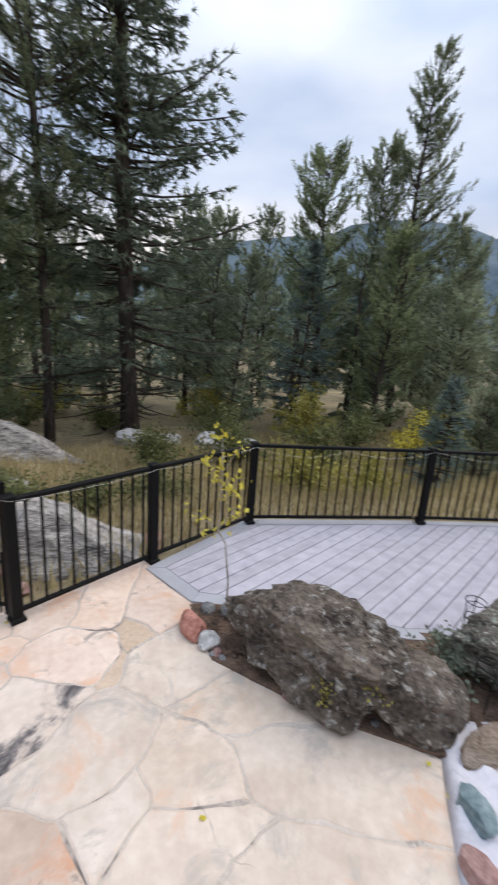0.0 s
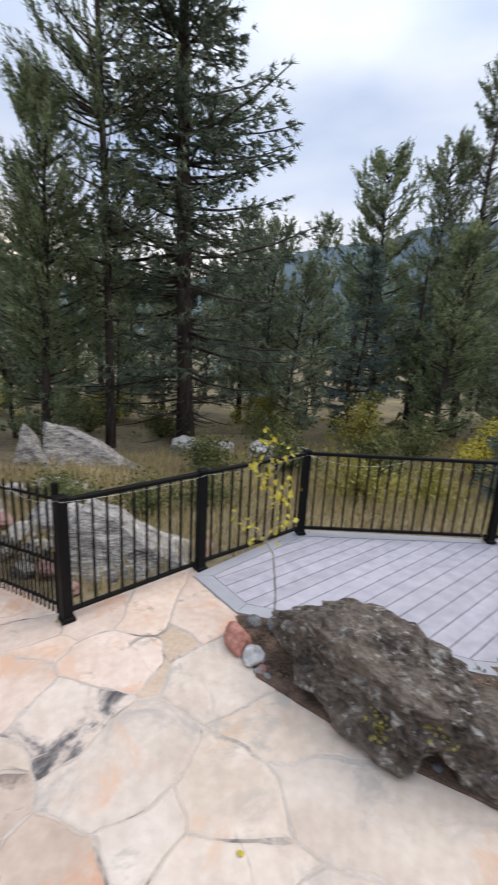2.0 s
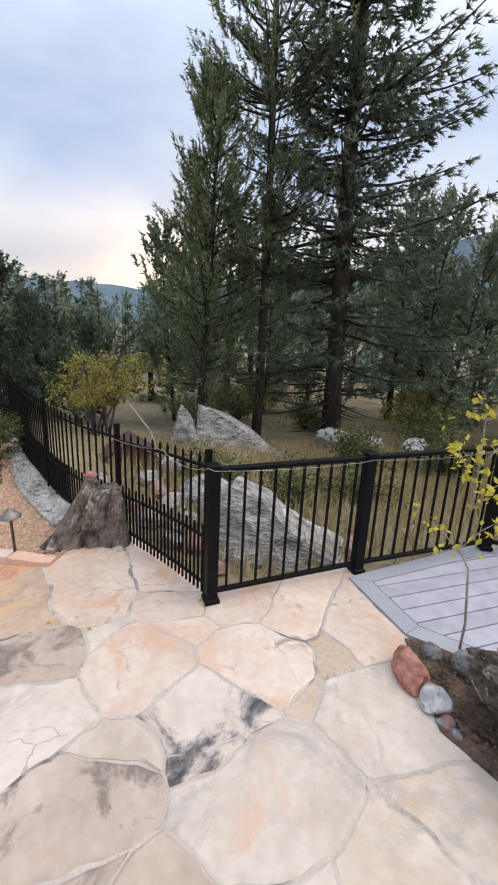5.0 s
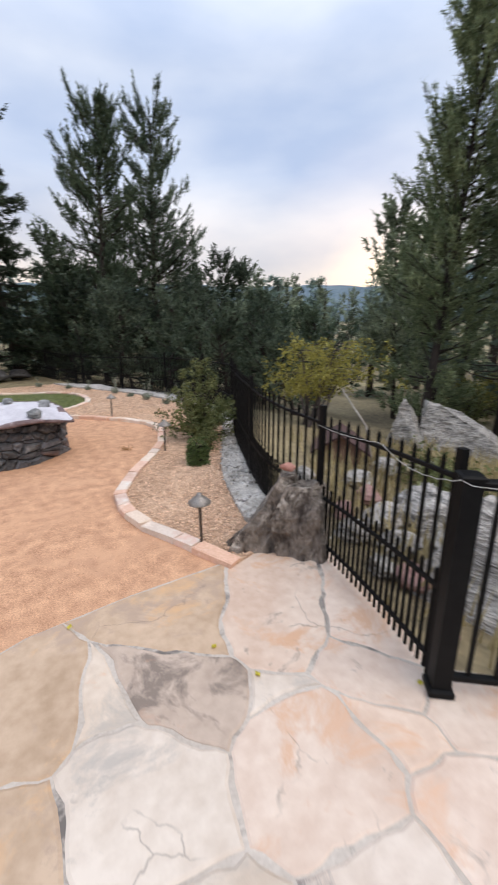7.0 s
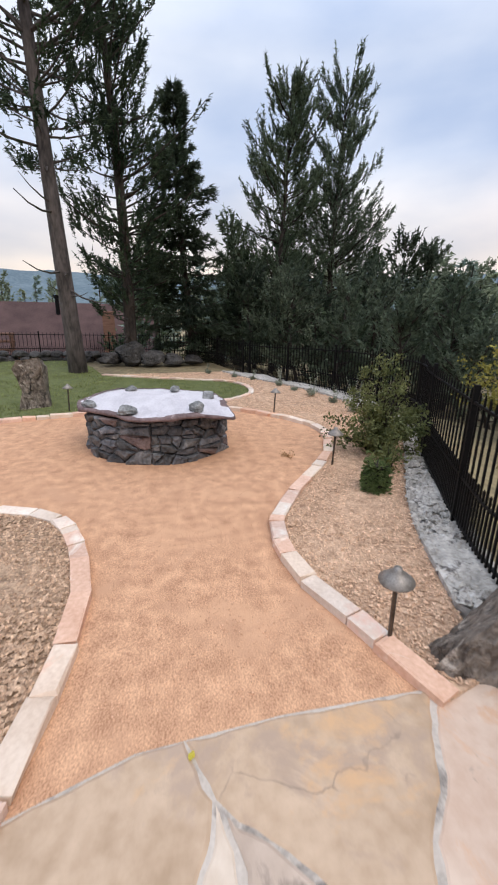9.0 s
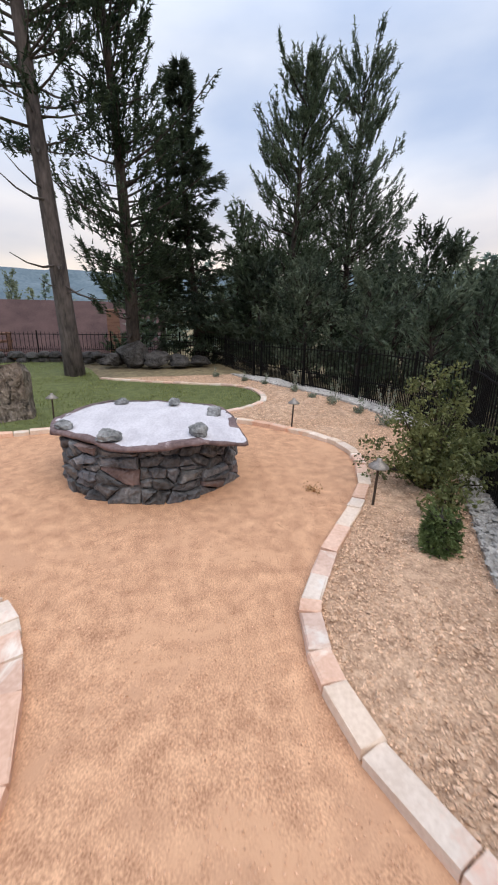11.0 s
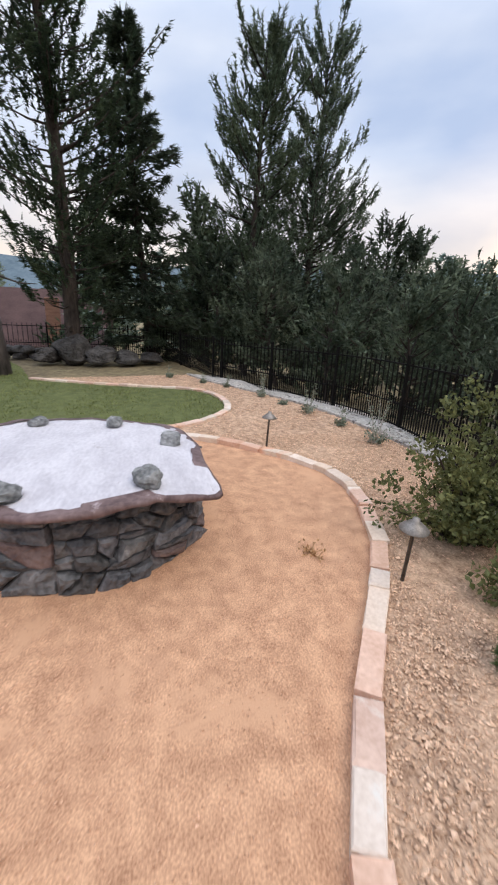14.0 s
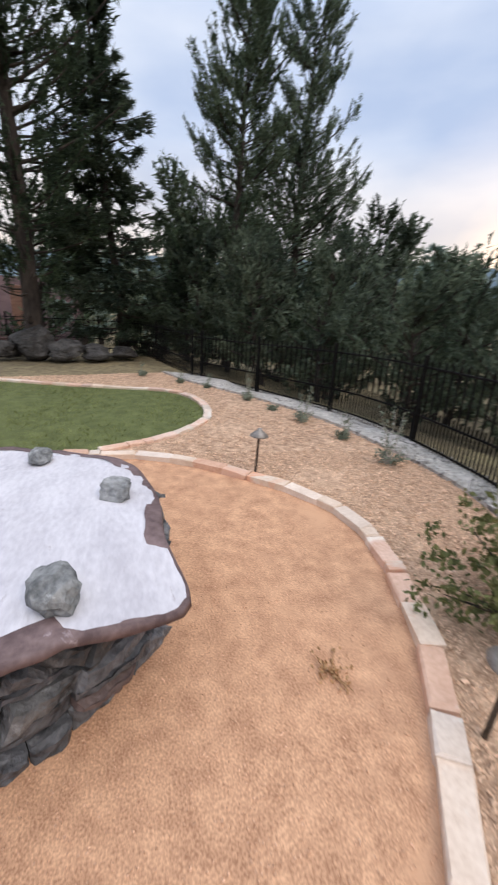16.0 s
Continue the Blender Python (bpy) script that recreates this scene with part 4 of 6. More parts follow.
tagged(wedge_rock("slab_rock", (-6.4, 8.34, -1.27), 37, [(-0.36, -0.6), (-0.44, 0.6), (-0.2, 1.36), (-0.04, 1.28), (0.5, 0.35), (0.95, -0.6)], 0.5, 6, M_GNEISS, 60, 0.2), "pointed plate of grey bedrock leaning on a slab", "rock outcrop", "bedrock slabs")
tagged(wedge_rock("slab_rock", (-2.1, 4.08, -0.32), 23, [(-0.62, -0.25), (-0.55, 0.36), (-0.33, 0.70), (0.02, 0.62), (0.5, 0.32), (0.95, 0.08), (1.05, -0.25)], 0.7, 7, M_GNEISS, 38, 0.35, 0.04), "pale layered grey rock behind the railing", "rock outcrop", "bedrock slabs")
tagged(rock("slab_rock", (-2.7, 4.6, -0.4), (0.8, 0.7, 0.75), 36, M_GNEISS, 5, 20, 0.06, 10, layer=0.06, tilt=(10, -12, 0)), "grey rounded rock behind the railing", "rock outcrop")
tagged(rock("slab_rock", (-3.3, 5.0, -0.6), (0.9, 0.8, 0.7), 34, M_GNEISS, 4, 10, 0.07, 12, layer=0.05), "grey rock behind the fence panel", "rock outcrop")
tagged(rock("slab_rock", (-4.6, 7.0, -1.0), (1.6, 0.9, 0.9), 37, M_GNEISS, 5, 30, 0.06, 10, layer=0.07, tilt=(10, 24, 0)), "broken grey bedrock on the slope", "rock outcrop")
for i, (x, y, s) in enumerate([(-2.6, 3.7, 0.3), (-3.0, 4.05, 0.34), (-3.5, 4.4, 0.42), (-2.35, 3.75, 0.22), (-4.0, 4.7, 0.35), (-4.4, 5.0, 0.4), (-1.7, 4.0, 0.25), (-3.9, 5.6, 0.5), (-2.2, 3.45, 0.2), (-2.8, 3.6, 0.24), (-3.3, 3.8, 0.3), (-2.1, 3.9, 0.3), (-3.7, 4.1, 0.28), (-4.6, 4.3, 0.3), (-2.9, 5.2, 0.4), (-4.9, 6.0, 0.45), (-1.3, 4.5, 0.3)]):
    z = float(ground_z([(x, y)])[0])
    tagged(rock("stone", (x, y, z), (s, s * 0.8, s * 0.6), 40 + i, M_GNEISS if i % 4 else M_MAUVE, 3, i * 40, 0.08, 10), "weathered stone on the slope below the fence", "stone", "slope stones")

for i, (x, y, w, h) in enumerate([(-4.1, 12.6, 1.3, 0.7), (-3.2, 13.3, 0.9, 0.5), (-2.0, 13.6, 1.2, 0.6), (-0.6, 13.2, 0.8, 0.5), (-1.4, 12.2, 0.7, 0.4)]):
    tagged(rock("boulder", on_ground(x, y, -0.05), (w, w * 0.7, h), 140 + i, M_PALEROCK, 4, i * 50, 0.07, 12), "pale grey boulder at the foot of the woods", "boulder", "woodland boulders")

# stones holding the fabric, and by the planter
tagged(rock("stone", (0.98, 1.91, 0.02), (0.15, 0.24, 0.12), 51, M_TEAL, 4, 10, 0.05, 12), "blue-green stone on the white fabric", "stone", "fabric stones")
tagged(rock("stone", (0.90, 1.64, 0.02), (0.13, 0.25, 0.12), 52, M_MAUVE, 4, 25, 0.05, 12), "reddish tapered stone on the white fabric", "stone", "fabric stones")
tagged(rock("stone", (1.24, 2.25, 0.085), (0.44, 0.19, 0.13), 53, M_WOODROCK, 4, 24, 0.06, 12, layer=0.12, tilt=(8, -12, 0)), "brown layered stone at the fabric's corner", "stone", "fabric stones")
tagged(rock("stone", (2.02, 2.27, 0.02), (0.33, 0.28, 0.22), 54, M_MAUVE, 4, 5, 0.05, 14), "rounded brown and pink stone on the fabric", "stone", "fabric stones")
tagged(rock("stone", (-0.58, 3.0, 0.01), (0.17, 0.27, 0.17), 55, M_REDROCK, 4, 35, 0.05, 12), "red stone at the planter's corner", "stone", "planter stones")
tagged(rock("stone", (-0.44, 2.88, 0.01), (0.15, 0.17, 0.12), 56, M_PALEROCK, 3, 0, 0.05, 12), "pale green round stone in the planter", "stone", "planter stones")
for i, (x, y, s) in enumerate([(-0.37, 2.80, 0.07), (-0.33, 2.76, 0.05), (-0.40, 2.79, 0.05), (0.1, 2.50, 0.05), (0.4, 2.41, 0.06), (0.62, 2.36, 0.05), (0.8, 2.30, 0.07), (0.9, 2.27, 0.06), (1.02, 2.34, 0.09), (1.08, 2.47, 0.12), (-0.3, 3.22, 0.2), (-0.5, 3.24, 0.12)]):
    tagged(rock("stone", (x, y, 0.015), (s, s * 1.2, s * 0.7), 60 + i, M_ROCK if i % 3 else M_MAUVE, 2, i * 50, 0.05, 10), "small stone along the planter's edge", "stone", "planter pebbles")


def fabric():
    nx, ny = 90, 70
    v, f = [], []
    for j in range(ny):
        for i in range(nx):
            s, t = i / (nx - 1), j / (ny - 1)
            y = -0.6 + t * 3.05
            left = np.interp(y, [-0.6, 0.6, 1.43, 1.93, 2.25, 2.5], [0.47, 0.57, 0.745, 0.87, 0.96, 1.03])
            x = left + s * (4.6 - left)
            z = 0.022 + 0.07 * max(0, noise.noise(Vector((x * 1.6 + y, y * 0.9 - x * 0.5, 1)))) + 0.05 * max(0, 1 - abs((x - 0.55 * y - 0.55 + 0.15 * noise.noise(Vector((x * 2, y * 2, 4)))) / 0.07)) * max(0, min(1, (1.95 - y) * 2)) * 1.4
            z += 0.05 * max(0, 1 - abs((x - 1.35 + 0.8 * (y - 1.5) + 0.12 * noise.noise(Vector((x * 2, y * 3, 11)))) / 0.06)) + 0.045 * max(0, 1 - abs((x - 1.9 - 0.35 * (y - 1.2) + 0.2 * noise.noise(Vector((x * 2, y * 2, 14)))) / 0.07)) + 0.02 * abs(noise.noise(Vector((x * 5, y * 4, 17))))
            z += 0.06 * max(0, 1 - abs((x + 0.9 * y - 3.05 + 0.2 * noise.noise(Vector((x, y, 8)))) / 0.08))
            if i == 0:
                z = 0.014
            v.append((x, y, z))
    for j in range(ny - 1):
        for i in range(nx - 1):
            f.append((j * nx + i, j * nx + i + 1, j * nx + nx + i + 1, j * nx + nx + i))
    ob = Shape().add(v, f).put("ground_fabric", M_FABRIC, None, True)
    ob.modifiers.new("thick", "SOLIDIFY").thickness = 0.004
    tagged(ob, "creased white landscape fabric laid on the ground", "fabric")


fabric()


def wire_cage(x, y, h, r, seed):
    s = Shape()
    for z, rr in ((h, r), (h * 0.62, r * 0.85)):
        s.tube([(rr * math.cos(a), rr * math.sin(a), z) for a in np.linspace(0, math.tau, 25)], 0.004, 4)
    for k in range(3):
        a = k * math.tau / 3 + seed
        s.tube([(r * math.cos(a), r * math.sin(a), h), (r * 0.85 * math.cos(a), r * 0.85 * math.sin(a), h * 0.62), (r * 0.7 * math.cos(a), r * 0.7 * math.sin(a), -0.05)], 0.004, 4)
        s.tube([(0, 0, h), (r * math.cos(a), r * math.sin(a), h)], 0.004, 4)
    ob = s.put("plant_support", M_METAL)
    ob.location = (x, y, 0.0)
    tagged(ob, "black wire plant support ring in the planter", "plant support", "plant supports")


wire_cage(1.33, 2.56, 0.34, 0.075, 0.4)
wire_cage(1.55, 3.2, 0.36, 0.075, 1.1)


# ---- fire pit ----
def fire_pit():
    cx, cy, r, h = -6.93, 1.24, 0.80, 0.47
    top = tagged(empty("fire_pit", (cx, cy, 0)), "round fire pit of dark stacked stone under a white cover", "fire pit")
    core = Shape()
    n = 48
    ring = lambda rr, z: [(rr * math.cos(a), rr * math.sin(a), z) for a in np.linspace(0, math.tau, n, endpoint=False)]
    core.add(ring(r - 0.045, -0.05) + ring(r - 0.045, h) + ring(r - 0.22, h) + ring(r - 0.22, 0), [(k * n + i, k * n + (i + 1) % n, k * n + n + (i + 1) % n, k * n + n + i) for k in range(3) for i in range(n)])
    core.put("core", M_PITCORE_GAPSHADE, top)
    rng = np.random.default_rng(5)
    W = math.tau * r
    seeds = []
    for row in range(6):
        x = rng.uniform(0, 0.1)
        while x < W - 0.05:
            seeds.append((x, (row + 0.5 + rng.uniform(-0.45, 0.45)) * h / 6))
            x += rng.uniform(0.07, 0.36)
    for i, c in enumerate(cells([(a, 1.7 * b) for a, b in seeds], [(-0.03, -0.02), (W - 0.03, -0.02), (W - 0.03, 1.7 * h), (-0.03, 1.7 * h)])):
        if len(c) < 3:
            continue
        c = [np.array((p[0] + 0.02 * noise.noise(Vector((p[0] * 7, p[1] * 7, 2))), p[1] / 1.7)) for p in c]
        out, nrm = ragged(c, 0.0005, 0.007, 0.03, i, 0)
        face = rng.uniform(-0.02, 0.028)
        tilt = rng.uniform(-0.25, 0.25, 2)
        mid = out.mean(0)
        rows = []
        for inset, dep in ((0, -0.06), (0.0, -0.018), (0.012, 0.0), (0.035, 0.008)):
            q = out - nrm * inset if inset < 0.02 else mid + (out - mid) * 0.62
            rows.append([((p[0]), p[1], face + dep + (p - mid) @ tilt * (dep >= 0) + (0.016 * noise.noise(Vector((p[0] * 20, p[1] * 20, i))) if dep >= 0 else 0)) for p in q])
        m = len(out)
        flat = [p for rw in rows for p in rw] + [(mid[0], mid[1], face + 0.010)]
        v = [((r + d) * math.cos(x / r), (r + d) * math.sin(x / r), z) for x, z, d in flat]
        f = [(k * m + j, k * m + (j + 1) % m, k * m + m + (j + 1) % m, k * m + m + j) for k in range(3) for j in range(m)]
        f += [(3 * m + j, 3 * m + (j + 1) % m, 4 * m) for j in range(m)]
        Shape().add(v, f).put("stone", M_PITSTONE_RED if rng.random() < 0.1 else M_PITSTONE, top)
    # the stiff cover: white above, its brown worn edge turned down
    edge = [(-6.55, 0.43), (-6.36, 0.72), (-6.05, 1.05), (-6.03, 1.42), (-6.13, 1.72), (-6.28, 2.08), (-6.62, 2.03), (-7.03, 2.02), (-7.45, 1.86), (-7.70, 1.46), (-7.78, 1.0), (-7.5, 0.5), (-7.0, 0.33), (-6.55, 0.43)]
    e = curve_points([(x - cx, y - cy) for x, y in edge], 0.06)[:-1]
    n = len(e)
    droop = np.array([0.02 * noise.noise(Vector((p[0] * 3, p[1] * 3, 2))) - 0.055 * max(0, 1 - np.hypot(p[0] - 0.62, p[1] - 0.82) / 0.35) for p in e])
    v, f = [], []
    rings_s = (0.0, 0.25, 0.5, 0.7, 0.86, 0.95, 1.0)
    for k, s in enumerate(rings_s[1:]):
        for i, p in enumerate(e):
            q = p * s
            z = h + 0.062 + 0.022 * noise.noise(Vector((q[0] * 2.5, q[1] * 2.5, 5))) + 0.010 * noise.noise(Vector((q[0] * 9, q[1] * 9, 6))) + droop[i] * s ** 6 + 0.025 * (1 - s)
            v.append((q[0], q[1], z))
    v.append((0, 0, h + 0.09))
    f = [(k * n + i, k * n + n + i, k * n + n + (i + 1) % n, k * n + (i + 1) % n) for k in range(5) for i in range(n)]
    f += [(len(v) - 1, i, (i + 1) % n) for i in range(n)]
    Shape().add(v, f).put("cover", M_COVER, top, True)
    last = v[5 * n:6 * n]
    under = [(x * 1.012, y * 1.012, z - 0.022 - 0.03 * abs(noise.noise(Vector((x * 4, y * 4, 9))))) for x, y, z in last]
    inner = [(x * 0.86, y * 0.86, h + 0.002) for x, y, z in last]
    rim = [(x * 1.004, y * 1.004, z + 0.002) for x, y, z in last]
    inner_top = [(x * k, y * k, z + 0.0035 + 0.02 * (1 - k)) for x, y, z in last for k in [0.93 + 0.04 * noise.noise(Vector((x * 7, y * 7, 3))) - 0.09 * max(0, 1 - math.hypot(x - 0.70, y - 0.6) / 0.5)]]
    Shape().add(inner_top + rim + under + inner, [(k * n + i, k * n + n + i, k * n + n + (i + 1) % n, k * n + (i + 1) % n) for k in range(3) for i in range(n)]).put("cover_edge", M_COVER_EDGE, top, True)
    for i, (x, y, sx, sy, sz, t) in enumerate([(-6.30, 1.68, 0.20, 0.15, 0.13, 20), (-7.0, 1.84, 0.17, 0.15, 0.11, 50), (-7.52, 1.42, 0.16, 0.12, 0.09, 10), (-6.22, 0.98, 0.20, 0.19, 0.11, 70), (-7.55, 0.85, 0.18, 0.14, 0.09, 0), (-6.62, 0.52, 0.2, 0.13, 0.08, 40)]):
        tagged(rock("stone", (x, y, h + 0.055), (sx, sy, sz), 80 + i, M_ROCK, 3, t, 0.10, 9), "grey angular stone weighing down the pit cover", "stone", "pit cover stones")


fire_pit()


# ---- path lights ----
def path_light(x, y, h, turn):
    ob = tagged(empty("path_light", (x, y, 0)), "bronze path light with a wide hat shade on a stake", "garden light", "path lights")
    Shape().tube([(0, 0, -0.05), (0, 0, h - 0.03)], 0.011, 8).put("stake", M_BRONZE, ob)
    n, prof = 20, [(0.014, h - 0.05), (0.016, h - 0.035), (0.06, h - 0.047), (0.080, h - 0.056), (0.081, h - 0.05), (0.045, h - 0.018), (0.022, h - 0.002), (0.02, h + 0.014), (0.0, h + 0.018)]
    v = [(r * math.cos(a), r * math.sin(a), z) for r, z in prof for a in np.linspace(0, math.tau, n, endpoint=False)]
    Shape().add(v, [(k * n + i, k * n + (i + 1) % n, k * n + n + (i + 1) % n, k * n + n + i) for k in range(len(prof) - 1) for i in range(n)]).put("hat", M_PEWTER, ob, True)
    ob.rotation_euler = (radians(2), radians(1.5), radians(turn))
    return ob


for k, (x, y, h) in enumerate([(-3.52, 2.54, 0.42), (-5.91, 3.08, 0.42), (-8.33, 2.94, 0.42), (-8.75, -0.3, 0.43)]):
    path_light(x, y, h, k * 70)

# ---- garden plants ----
bush("shrub", (-6.22, 3.72, 0.02), "olive-green leafy shrub in the gravel bed", 1.02, 1.05, 101, M_SHRUB, 46, 11500, 0.038, 0.030, low=0.02, upright=0.72)
bush("shrub", (-5.62, 3.55, 0.02), "small yellow-green shrub beside the larger one", 0.35, 0.35, 102, M_SHRUB, 14, 700, 0.04, 0.04)
w_, t_ = conifer(103, 0.23, 0.02, 0.062, True, 420, 11, 0.030, 0.006, 9, 0.012, bend=0.01)
tree("dwarf_conifer", (-5.22, 3.25, 0.02), "small rounded green dwarf conifer in gravel", w_, t_, M_BARK, M_MINI, category="shrub")


def sage(x, y, h, seed, wands):
    rng = np.random.default_rng(seed)
    ob = empty("sage_plant", (x, y, 0.02))
    s, ends = Shape(), []
    for k in range(18 + wands):
        a, o = rng.uniform(0, 6.283), rng.uniform(0.3, 1)
        hh = h * (0.28 * rng.uniform(0.6, 1.1) if k < 18 else rng.uniform(0.7, 1.0))
        tip = np.array((math.cos(a) * o * h * 0.28, math.sin(a) * o * h * 0.28, hh))
        s.tube([(0, 0, -0.03), tip * 0.55 + np.array((0, 0, hh * 0.1)), tip], [0.004, 0.003, 0.0015], 3)
        ends += [tip * t for t in np.linspace(0.35, 1, 6 if k < 18 else 10)]
    s.put("stems", M_PALEBARK, ob)
    c = new("foliage", tri_mesh("foliage", leaf_cloud(rng, np.array(ends), 420, 0.032, 0.018), M_SAGE))
    c.parent = ob
    tagged(ob, "grey-green sage plant with pale upright wands", "plant", "sage plants")


for i, (x, y, h, w) in enumerate([(-8.31, 4.28, 0.62, 5), (-9.1, 4.2, 0.35, 2), (-9.85, 4.02, 0.45, 3), (-10.46, 3.82, 0.2, 0), (-11.02, 3.6, 0.45, 3), (-12.04, 3.15, 0.25, 2), (-12.46, 2.75, 0.25, 1), (-13.2, 2.1, 0.3, 1)]):
    sage(x, y, h, 200 + i, w)
bush("shrub", (1.25, 2.85, 0.02), "grey-green low herb between the boulders", 0.2, 0.5, 110, M_SAGE, 24, 900, 0.035, 0.03, upright=0.2)
bush("weed", (0.55, 2.34, 0.2), "yellow-green weed growing against the boulder", 0.18, 0.2, 111, M_OLIVE, 10, 90, 0.03, 0.02, category="weed")
bush("weed", (0.30, 2.36, 0.12), "yellow weed growing against the boulder", 0.2, 0.2, 112, M_OLIVE, 10, 90, 0.03, 0.02, category="weed")
bush("weed", (-6.3, 2.68, 0.0), "dry brown weed tuft in the granite path", 0.035, 0.24, 113, M_STRAW, 16, 130, 0.022, 0.012, bark=M_STRAW, category="weed", upright=0.1)


def sapling():
    rng = np.random.default_rng(7)
    ob = empty("sapling", (-0.36, 3.33, 0))
    s = Shape()
    main = [(0, 0, -0.05), (0.0, 0.0, 0.25), (-0.04, -0.02, 0.6), (-0.10, -0.06, 0.72), (-0.08, -0.10, 1.05), (-0.1, -0.12, 1.5)]
    s.tube(main, [0.009, 0.008, 0.007, 0.006, 0.005, 0.002], 6)
    twigs = [((-0.08, -0.05, 0.68), (-0.3, -0.05, 0.86)), ((-0.09, -0.07, 0.75), (0.05, -0.1, 0.95)), ((-0.08, -0.1, 1.0), (0.06, -0.12, 1.2)), ((-0.08, -0.1, 1.05), (-0.22, -0.14, 1.35)), ((-0.09, -0.11, 1.2), (0.04, -0.14, 1.42))]
    ends = [np.array(main[5]), np.array(main[4])]
    for a, b in twigs:
        s.tube([a, tuple((np.array(a) + b) / 2 + np.array((0, 0, 0.02))), b], [0.004, 0.003, 0.0015], 4)
        ends += [np.array(a) + (np.array(b) - a) * t for t in (0.5, 0.75, 1.0)]
    ends += [np.array(main[4]) + (np.array(main[5]) - main[4]) * t for t in (0.3, 0.6, 0.8, 0.95)]
    s.put("stem", M_PALEBARK, ob, True)
    c = new("leaves", tri_mesh("leaves", leaf_cloud(rng, np.array(ends), 135, 0.05, 0.045), M_YELLOW))
    c.parent = ob
    tagged(ob, "thin young aspen sapling with yellow autumn leaves", "sapling")


sapling()

# ---- beyond the fence ----
def aspen():
    rng = np.random.default_rng(9)
    ob = empty("aspen_tree", on_ground(-7.35, 6.55))
    s, ends = Shape(), []
    for k in range(8):
        a = rng.uniform(0, 6.283)
        tip = np.array((math.cos(a) * rng.uniform(0.3, 1.15), math.sin(a) * rng.uniform(0.3, 1.15), rng.uniform(1.05, 1.8)))
        mid = tip * np.array((0.4, 0.4, 0.5)) + rng.normal(0, 0.06, 3)
        s.tube([(rng.normal(0, 0.1), rng.normal(0, 0.1), -0.2), mid, tip], [0.035, 0.022, 0.006], 6)
        for q in range(14):
            p = mid + (tip - mid) * rng.uniform(0.1, 1.0)
            e = p + np.array((rng.normal(0, 0.42), rng.normal(0, 0.42), rng.uniform(-0.15, 0.18)))
            s.tube([p, (p + e) / 2 + np.array((0, 0, 0.04)), e], [0.008, 0.005, 0.002], 3)
            ends += [p + (e - p) * t for t in (0.4, 0.7, 1.0)]
    s.put("trunk", M_BARK_RED, ob)
    c = new("crown", tri_mesh("crown", leaf_cloud(rng, np.array(ends), 5200, 0.062, 0.055), M_OLIVE))
    c.parent = ob
    tagged(ob, "small spreading aspen with yellow-green leaves", "tree")


aspen()
tagged(Shape().tube([(-5.2, 6.15, -0.7), (-5.42, 6.1, 0.1), (-5.9, 6.0, 0.62)], [0.024, 0.018, 0.009], 7).put("dead_trunk", M_PALEBARK, None, True), "pale bare leaning trunk beyond the fence", "dead tree")


def hut():
    x, y, z = on_ground(-5.45, 5.62)
    ob = tagged(empty("garden_hut", (x, y, z)), "small dark red hut with a gabled roof below the fence", "hut")
    ob.rotation_euler = (0, 0, radians(48))
    Shape().add([(-0.3, -0.3, -0.1), (0.3, -0.3, -0.1), (0.3, 0.3, -0.1), (-0.3, 0.3, -0.1), (-0.3, -0.3, 0.24), (0.3, -0.3, 0.24), (0.3, 0.3, 0.24), (-0.3, 0.3, 0.24), (0, -0.3, 0.42), (0, 0.3, 0.42)],
                [(0, 1, 5, 8, 4), (1, 2, 6, 5), (2, 3, 7, 9, 6), (3, 0, 4, 7)]).put("wall", M_SIDING, ob)
    for sgn in (-1, 1):
        Shape().add([(0, -0.4, 0.47), (sgn * 0.42, -0.4, 0.2), (sgn * 0.42, 0.4, 0.2), (0, 0.4, 0.47), (0, -0.4, 0.44), (sgn * 0.42, -0.4, 0.17), (sgn * 0.42, 0.4, 0.17), (0, 0.4, 0.44)],
                    [(0, 1, 2, 3), (7, 6, 5, 4), (0, 4, 5, 1), (1, 5, 6, 2), (2, 6, 7, 3)]).put("roof", M_ROOF, ob)


hut()


